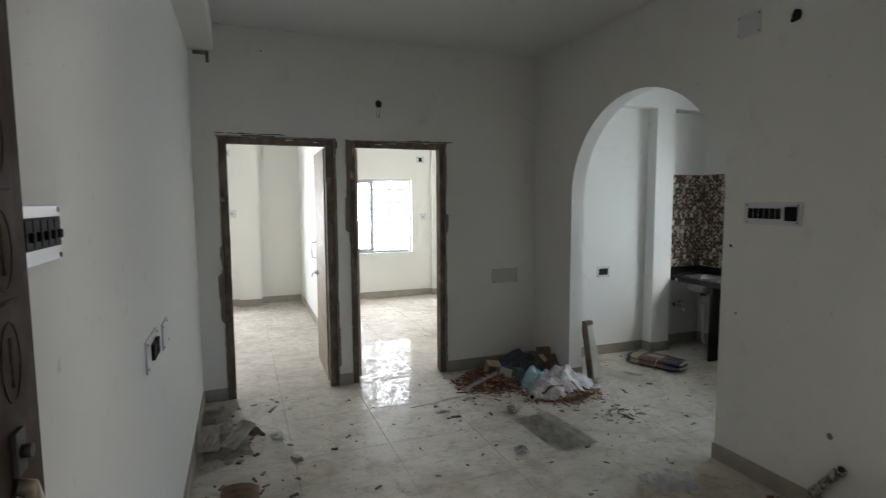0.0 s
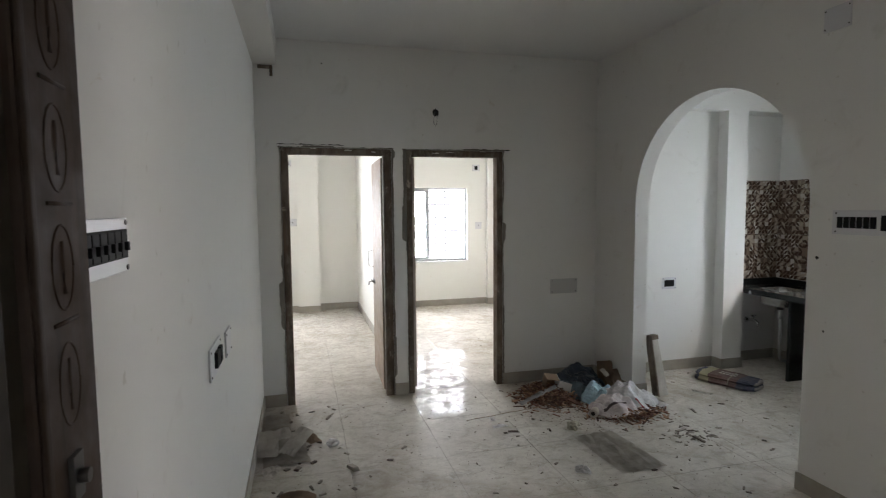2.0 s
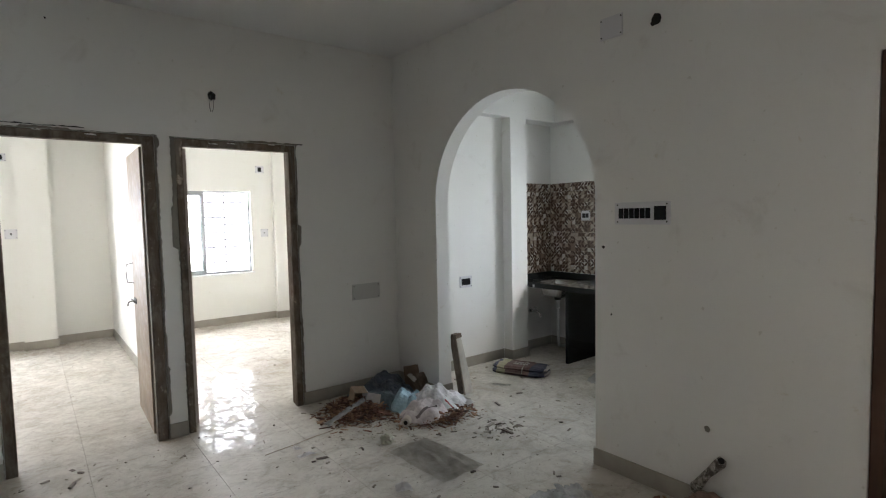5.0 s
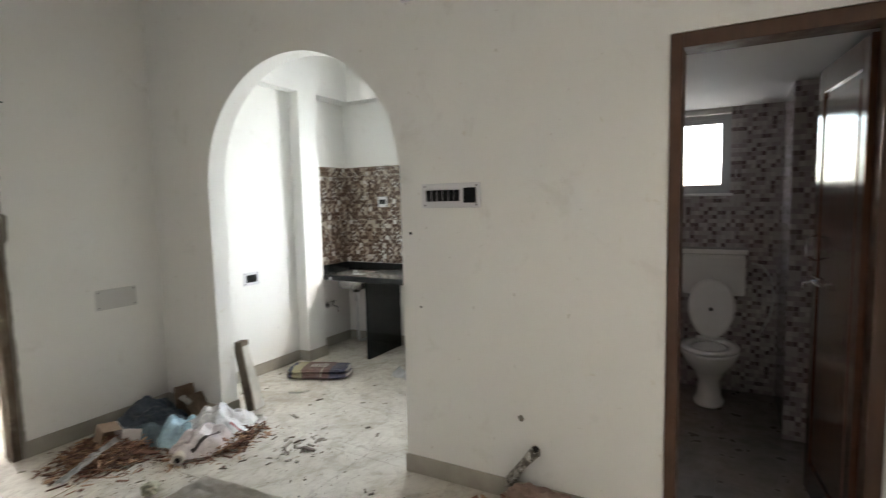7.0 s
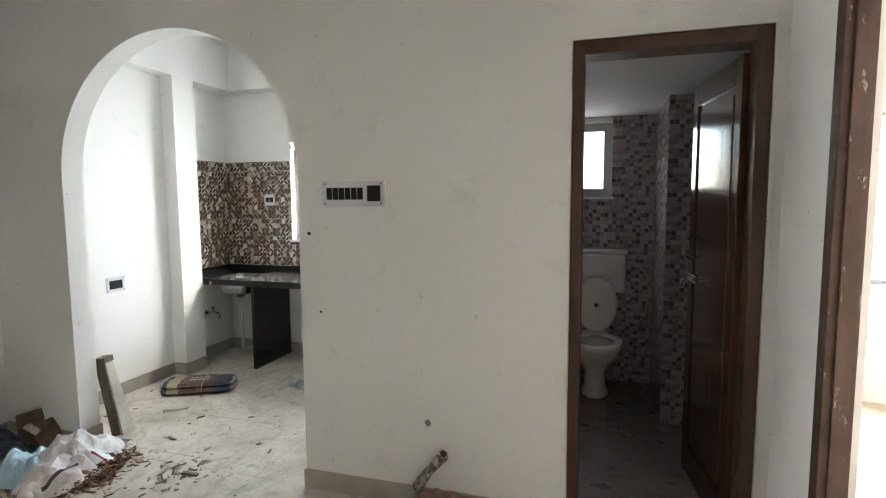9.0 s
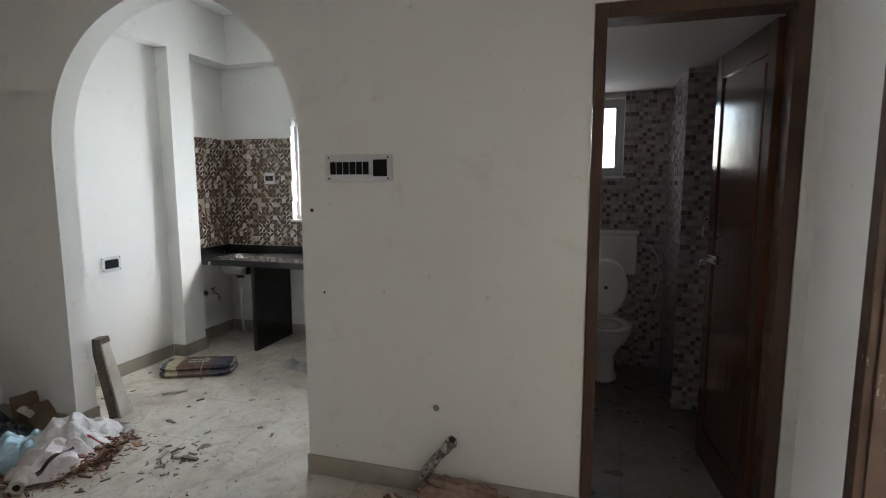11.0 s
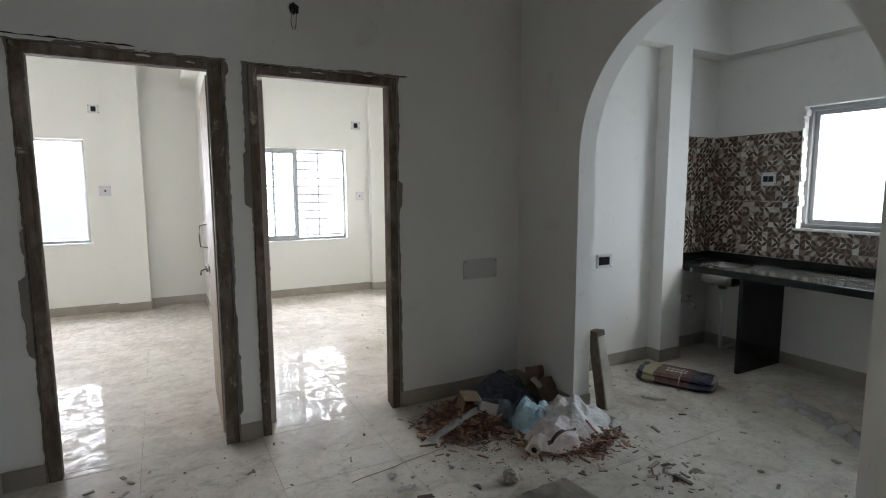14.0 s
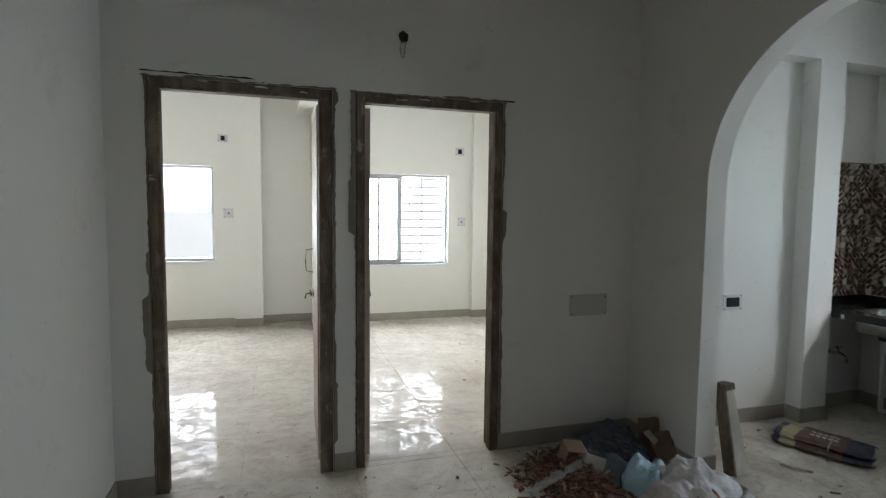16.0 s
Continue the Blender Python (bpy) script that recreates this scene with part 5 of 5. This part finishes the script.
string = bmesh.new()
tube(string, [(2.16 + 0.075 * k, 4.60 + 0.012 * k + 0.004 * math.sin(k * 1.7), 0.002) for k in range(10)], 0.0016, 6)
single("loose_string", string, CARD, "thin brown cord lying across the floor tiles", "cord")
film_sheet("plastic_film", [(2.66, 4.77, 0.004), (2.84, 4.80, 0.06), (3.0, 4.82, 0.10)], 0.09, 3, "clear plastic strip trailing from the heap", 0.014)
film_sheet("plastic_film", [(4.95, 4.15, 0), (4.93, 3.95, 0), (4.83, 3.75, 0), (4.72, 3.55, 0)], 0.20, 4, "crumpled clear plastic sheet on the kitchen floor", 0.045)
film_sheet("plastic_film", [(3.02, 3.10, 0), (3.18, 3.06, 0), (3.32, 3.02, 0)], 0.28, 6, "crumpled clear plastic wrap on the floor", 0.03)


def plank():
    """A tapered whitewashed board leaning into the archway's corner, its shaded side put in as a dark raw board."""
    d = thing("leaning_plank", (3.90, 4.60, 0), "whitewashed wooden plank leaning on the arch", "plank")
    m = Matrix.Translation((3.885, 4.63, 0.006)) @ Euler((radians(-9), radians(-5), radians(4))).to_matrix().to_4x4()

    def board(x0, x1, y0, y1, z0, z1, seed):
        bm = bmesh.new()
        box(bm, x0, x1, y0, y1, z0, z1, 0.003)
        for v in bm.verts:
            v.co.x *= 1 - 0.9 * v.co.z
            v.co.x += 0.004 * noise.noise(Vector((seed, v.co.y * 9, v.co.z * 9)))
        bmesh.ops.transform(bm, matrix=m, verts=bm.verts)
        return bm

    part("board", board(-0.036, 0.056, -0.020, 0.012, 0, 0.472, 1), PLANK_SPLASHED, d)
    # Dark raw-wood board added for the plank's shaded side and gap shadow.
    part("shade_board", board(-0.052, -0.0365, -0.020, 0.055, 0, 0.472, 2), RAW_WOOD, d, "dark raw board standing in for the shaded side")
    part("cap", board(-0.060, 0.060, -0.032, 0.045, 0.472, 0.508, 3), RAW_WOOD, d, "dark wooden cap block")


plank()


def cement_sack():
    """An empty printed sack, folded flat into a bundle."""
    m = mat("printed_sack", (0.3, 0.2, 0.18), 0.6)
    n = Nodes(m)
    p = n.xyz()
    ramp = n.t.nodes.new("ShaderNodeValToRGB")
    ramp.color_ramp.interpolation = "CONSTANT"
    e = ramp.color_ramp.elements
    cols = [(0.0, (0.38, 0.35, 0.30)), (0.06, (0.035, 0.04, 0.075)), (0.13, (0.34, 0.31, 0.19)), (0.28, (0.115, 0.06, 0.05)), (0.72, (0.03, 0.035, 0.065)), (0.95, (0.33, 0.30, 0.27))]
    e[0].position, e[0].color = 0.0, (*cols[0][1], 1)
    e[1].position, e[1].color = cols[1][0], (*cols[1][1], 1)
    for q, c in cols[2:]:
        k = e.new(q)
        k.color = (*c, 1)
    wob = n.math("MULTIPLY", n.math("SUBTRACT", n.noise(9, 3), 0.5), 0.12)
    n.link(n.math("ADD", n.math("ADD", n.math("DIVIDE", p[0], 0.56), 0.5), wob), ramp.inputs["Fac"])
    n.color(n.mix(n.math("MULTIPLY", n.ramp(n.noise(22, 6), 0.45, 0.75), 0.22), ramp.outputs["Color"], (0.38, 0.34, 0.29)))
    n.bump(n.noise(45, 4), 0.5, 0.004)
    d = new("cement_sack")
    d.matrix_basis = pose(4.655, 4.735, 0.0, 0, 0, -66)
    tagged(d, "folded empty printed cement sack, brown, blue and yellow", "sack")

    def at(nm, bm, mm, label=""):
        me = bpy.data.meshes.new(nm)
        bm.to_mesh(me)
        bm.free()
        me.materials.append(mm)
        ob = new(nm, me)
        ob.parent = d
        if label:
            ob["label"] = label

    for k, (z, w, h) in enumerate(((0.026, 0.135, 0.026), (0.066, 0.12, 0.024))):
        bm = bmesh.new()
        bmesh.ops.create_icosphere(bm, subdivisions=5, radius=1)
        for v in bm.verts:
            x, y, q = v.co
            sx, sy = math.copysign(abs(x) ** 0.35, x), math.copysign(abs(y) ** 0.5, y)
            fold = 0.008 * noise.noise(Vector((x * 2, y * 6, k))) + 0.006 * noise.noise(Vector((x * 9, y * 9, k + 4)))
            v.co = Vector((0.27 * sx, w * sy * (1 + 0.08 * noise.noise(Vector((x * 3, 0, k)))), max(0.003, z + h * q + fold)))
        for f in bm.faces:
            f.smooth = True
        at("fold", bm, m)
    PRINT = card_mat("sack_white_print", (0.62, 0.6, 0.56), (0.4, 0.38, 0.36))
    bm = bmesh.new()
    for k in range(5):
        box(bm, -0.06 + k * 0.03, -0.04 + k * 0.03, -0.05, -0.025, 0.092, 0.095)
        box(bm, -0.06 + k * 0.03, -0.04 + k * 0.03, 0.0, 0.02, 0.092, 0.095)
    at("lettering", bm, PRINT, "unreadable pale lettering")
    at("tie", atube([(0.05, -0.14, 0.03), (0.052, -0.12, 0.08), (0.05, 0, 0.097), (0.048, 0.12, 0.08), (0.05, 0.14, 0.03)], 0.004, 6), PLANK_WOOD, "pale string tie")


cement_sack()


def scatter(name, n, place, size, material, label, seed, flat=0.35, long=2.2):
    """Many loose bits in one mesh."""
    rnd = random.Random(seed)
    verts, faces = [], []
    for _ in range(n):
        x, y, z = place(rnd)
        s = rnd.uniform(*size) * (1.8 if rnd.random() < 0.08 else 1)
        a, b, c = s * rnd.uniform(1, long), s * rnd.uniform(0.5, 1), s * flat * rnd.uniform(0.5, 1.2)
        rot = Euler((rnd.uniform(-0.9, 0.9) * (1 if z > 0.01 else 0.15), rnd.uniform(-0.5, 0.5) * (1 if z > 0.01 else 0.15), rnd.uniform(0, 6.3))).to_matrix()
        base = len(verts)
        for i in (-1, 1):
            for j in (-1, 1):
                for k in (-1, 1):
                    v = rot @ Vector((i * a * rnd.uniform(0.7, 1.1), j * b * rnd.uniform(0.6, 1.1), k * c))
                    verts.append((x + v.x, y + v.y, max(0.0005, z + c * 0.9 + v.z)))
        for q in ((0, 1, 3, 2), (4, 6, 7, 5), (0, 4, 5, 1), (2, 3, 7, 6), (0, 2, 6, 4), (1, 5, 7, 3)):
            faces.append([base + i for i in q])
    me = bpy.data.meshes.new(name)
    me.from_pydata(verts, [], faces)
    me.materials.append(material)
    return tagged(new(name, me), label, "rubble", kind="stuff")


def heap_a(rnd):
    x, y = rnd.gauss(3.0, 0.115), rnd.gauss(4.88, 0.11)
    h = max(0.0, 0.095 * (1 - ((x - 3.0) / 0.34) ** 2 - ((y - 4.9) / 0.30) ** 2))
    return x, min(y, 5.26), rnd.uniform(0, h)


def heap_b(rnd):
    x, y = rnd.gauss(3.41, 0.12), rnd.gauss(4.43, 0.085)
    h = max(0.0, 0.06 * (1 - ((x - 3.42) / 0.32) ** 2 - ((y - 4.45) / 0.25) ** 2))
    return min(x, 3.75), y, rnd.uniform(0, h)


scatter("rubble_heap", 2600, heap_a, (0.003, 0.0095), CHIPS, "heap of reddish broken brick and wood chips", 5, 0.35, 5.0)
scatter("rubble_heap", 1900, heap_b, (0.003, 0.009), CHIPS, "heap of reddish broken chips below the bags", 6, 0.35, 4.5)
scatter("rubble_heap", 260, lambda r: (min(3.625, r.gauss(3.56, 0.05)), r.gauss(2.28, 0.15), r.uniform(0, 0.05)), (0.006, 0.02), CHIPS, "small heap of broken plaster below the pipe", 7, 0.4, 2.5)
scatter("chip_patch", 60, lambda r: (r.gauss(3.58, 0.10), r.gauss(3.93, 0.09), 0.0), (0.004, 0.011), GRIT, "dark wood chips strewn on the floor", 8, 0.3, 3.0)


def anywhere(rnd):
    while True:
        x, y = rnd.uniform(0.75, 5.1), rnd.uniform(1.5, 5.2)
        if x < 3.6 or (3.25 < y < 4.68 or x > 3.9 and y > 3.2):
            if abs(x - 3.75) > 0.12 or 3.25 < y < 4.68:
                return x, y, 0.0


scatter("floor_grit", 1400, lambda r: (min(3.6, r.gauss(3.15, 0.24)), min(5.25, r.gauss(4.68, 0.22)), 0.0), (0.001, 0.0035), GRIT, "dark grit strewn round the rubbish heap", 10, 0.5, 2.0)
scatter("floor_grit", 1500, anywhere, (0.001, 0.0032), GRIT, "dark grit and crumbs strewn on the floor", 11, 0.5, 2.0)
scatter("floor_debris", 180, anywhere, (0.004, 0.011), GRIT, "loose chips and splinters strewn on the floor", 12, 0.35, 2.6)
scatter("floor_debris", 40, lambda r: (r.uniform(0.75, 1.3), r.uniform(3.4, 5.2), 0.0), (0.006, 0.02), GRIT, "dark crumbs strewn beside the wall", 13, 0.4, 2.2)
scatter("floor_grit", 420, lambda r: (r.uniform(2.02, 4.25), r.uniform(5.5, 9.0), 0.0), (0.001, 0.004), GRIT, "dark grit strewn on the bedroom floor", 14, 0.5, 2.2)
scatter("floor_grit", 200, lambda r: (r.uniform(-1.2, 1.6), r.uniform(5.5, 9.2), 0.0), (0.001, 0.004), GRIT, "grit strewn on the bedroom floor", 15, 0.5, 2.2)


# ---- tiles ----
def rect_mesh(name, w, h, t, material, cache={}):
    """A tile with a small chamfer, lying in x and z, its face towards -y."""
    key = (round(w, 4), round(h, 4), material.name)
    if key not in cache:
        c = 0.0012
        me = bpy.data.meshes.new(name)
        vs = [(c, -t, c), (w - c, -t, c), (w - c, -t, h - c), (c, -t, h - c), (0, -t + c, 0), (w, -t + c, 0), (w, -t + c, h), (0, -t + c, h), (0, 0, 0), (w, 0, 0), (w, 0, h), (0, 0, h)]
        fs = [(0, 1, 2, 3)]
        for a in (0, 4):
            for i in range(4):
                j = (i + 1) % 4
                fs.append((a + j, a + i, a + 4 + i, a + 4 + j))
        me.from_pydata(vs, [], fs)
        me.materials.append(material)
        cache[key] = me
    return cache[key]


def cut(rects, hole):
    out = []
    for u0, u1, z0, z1 in rects:
        a, b, c, d = max(u0, hole[0]), min(u1, hole[1]), max(z0, hole[2]), min(z1, hole[3])
        if a >= b or c >= d:
            out.append((u0, u1, z0, z1))
            continue
        for r in ((u0, a, z0, z1), (b, u1, z0, z1), (a, b, z0, c), (a, b, d, z1)):
            if r[1] - r[0] > 0.008 and r[3] - r[2] > 0.008:
                out.append(r)
    return out


def tile_field(parent, turn, origin, u0, u1, z0, z1, w, h, material, holes=(), t=0.007, shift=0.0):
    """Wall tiles as separate pieces. turn: degrees about z that bring the tile's face to the wall."""
    m0 = Matrix.Translation(origin) @ Euler((0, 0, radians(turn))).to_matrix().to_4x4()
    j = 0.001
    z = z0
    while z < z1 - 0.01:
        u = u0 - shift
        while u < u1 - 0.01:
            rects = [(max(u, u0), min(u + w, u1), z, min(z + h, z1))]
            for ho in holes:
                rects = cut(rects, ho)
            for a, b, c, d in rects:
                if b - a < 0.01 or d - c < 0.01:
                    continue
                ob = new("tile", rect_mesh("tile", b - a - j, d - c - j, t, material))
                ob.parent = parent
                ob.matrix_parent_inverse = parent.matrix_basis.inverted()
                ob.matrix_basis = m0 @ Matrix.Translation((a + j / 2, 0, c + j / 2))
            u += w
        z += h


def backing(name, bm, label):
    return wall(name, bm, GROUT, label, "wall tiles")


east = backing("wall_tiles_kitchen_east", abox(XE - 0.002, XE, 2.67, 4.57, 0.845, 1.09), "printed leaf tiles in brown and cream above the worktop")
north = backing("wall_tiles_kitchen_north", abox(5.15, XE, 5.283, 5.285, 0.845, 1.83), "printed leaf tiles in brown and cream beside the column")
# on the east wall the field runs along -y, so u counts from y = 5.285 downward
tile_field(east, -90, (XE - 0.002, 5.278, 0), 0.0, 2.6, 0.847, 1.835, 0.30, 0.45, LEAF_TILE, [(5.278 - 4.57, 5.278 - 3.33, 1.075, 2.2)])
tile_field(north, 0, (5.152, 5.283, 0), 0.0, 0.589, 0.847, 1.835, 0.30, 0.45, LEAF_TILE)

bath = backing("wall_tiles_bathroom_east", abox(XE - 0.002, XE, 1.362, 2.55, 0.0, 1.48), "printed mosaic tiles in grey and mauve")
tile_field(bath, -90, (XE - 0.002, 2.55, 0), 0.0, 1.188, 0.0, 2.10, 0.30, 0.45, MOSAIC, [(2.55 - 2.10, 2.55 - 1.69, 1.47, 2.2)])
shaft = backing("wall_tiles_bathroom_shaft", abox(4.978, 4.98, YS + 0.008, 1.362, 0.0, 2.10), "printed mosaic tiles on the pipe shaft")
tile_field(shaft, -90, (4.978, 1.369, 0), 0.0, 0.25, 0.0, 2.10, 0.30, 0.45, MOSAIC)
tile_field(shaft, 180, (XE - 0.01, 1.364, 0), 0.0, 0.765, 0.0, 2.10, 0.30, 0.45, MOSAIC)
southt = backing("wall_tiles_bathroom_south", abox(XB, 4.98, YS, YS + 0.002, 0.0, 2.10), "printed mosaic tiles behind the bathroom door")
tile_field(southt, 180, (4.97, YS + 0.002, 0), 0.0, 1.18, 0.0, 2.10, 0.30, 0.45, MOSAIC)
northt = backing("wall_tiles_bathroom_north", abox(XB, XE - 0.01, 2.548, 2.55, 0.0, 2.10), "printed mosaic tiles on the bathroom side wall")
tile_field(northt, 0, (XB, 2.548, 0), 0.0, 1.95, 0.0, 2.10, 0.30, 0.45, MOSAIC)


def floor_tiles(x0, x1, y0, y1, material, holes=()):
    """Square 0.6 m floor tiles, cut to a room."""
    p, j, t = 0.6, 0.0012, 0.012
    xs = [0.06 + p * k for k in range(-6, 14)]
    ys = [-3.1 + p * k for k in range(0, 24)]
    for x in xs:
        for y in ys:
            a, b, c, d = max(x, x0), min(x + p, x1), max(y, y0), min(y + p, y1)
            if b - a < 0.02 or d - c < 0.02:
                continue
            ob = new("tile", floor_mesh(b - a - j, d - c - j, t, material))
            ob.parent = floor
            ob.location = (a + j / 2, c + j / 2, -t)


def floor_mesh(w, h, t, material, cache={}):
    key = (round(w, 4), round(h, 4), material.name)
    if key not in cache:
        c = 0.0005
        me = bpy.data.meshes.new("tile")
        vs = [(c, c, t), (w - c, c, t), (w - c, h - c, t), (c, h - c, t), (0, 0, t - c), (w, 0, t - c), (w, h, t - c), (0, h, t - c), (0, 0, 0), (w, 0, 0), (w, h, 0), (0, h, 0)]
        fs = [(0, 1, 2, 3)]
        for a in (0, 4):
            for i in range(4):
                k = (i + 1) % 4
                fs.append((a + k, a + i, a + 4 + i, a + 4 + k))
        me.from_pydata(vs, [], fs)
        me.materials.append(material)
        cache[key] = me
    return cache[key]


floor_tiles(XL, 3.75, 1.0, 5.36, FLOOR)
floor_tiles(3.75, 5.75, 2.6, 5.36, FLOOR)
floor_tiles(3.75, 5.75, 1.0, 2.6, FLOOR_BATH)
floor_tiles(-1.3, 1.87, 5.36, 9.42, FLOOR)
floor_tiles(1.87, 4.30, 5.36, 9.19, FLOOR)
floor_tiles(0.54, 5.75, -2.6, 1.0, FLOOR)


# ---- the neighbour's house outside ----
FAR_GLASS = mat("dull_far_glass", (0.55, 0.55, 0.54), 0.6)


def neighbour():
    d = thing("neighbour_house", (3.5, 17.5, -3.4), "pale rendered neighbour house with dark windows", "house")
    FAR = card_mat("pale_render", (0.72, 0.70, 0.67), (0.6, 0.58, 0.56))
    part("wall", cell_wall("y", 17.0, 17.25, 0.5, 9.5, -3.4, 4.6, [(2.0, 3.2, 2.6, 3.8), (4.6, 5.8, 2.6, 3.8), (7.2, 8.4, 2.6, 3.8)]), FAR, d)
    part("roof", abox(0.3, 9.7, 16.8, 22, 4.6, 4.75, 0.02), FAR, d)
    part("wall", cell_wall("y", 21.75, 22, 0.5, 9.5, -3.4, 4.6), FAR, d)
    part("wall", cell_wall("x", 0.5, 0.75, 17.25, 21.75, -3.4, 4.6), FAR, d)
    part("wall", cell_wall("x", 9.25, 9.5, 17.25, 21.75, -3.4, 4.6), FAR, d)
    for x in (2.0, 4.6, 7.2):
        w = part("window", abox(x, x + 1.2, 17.1, 17.14, 2.6, 3.8), FAR_GLASS, d, "dull grey window")
        part("frame", abox(x + 0.57, x + 0.63, 17.06, 17.1, 2.6, 3.8), IRON, w)
        part("shade", abox(x - 0.2, x + 1.4, 16.5, 17.0, 3.9, 3.98, 0.01), FAR, d)


neighbour()
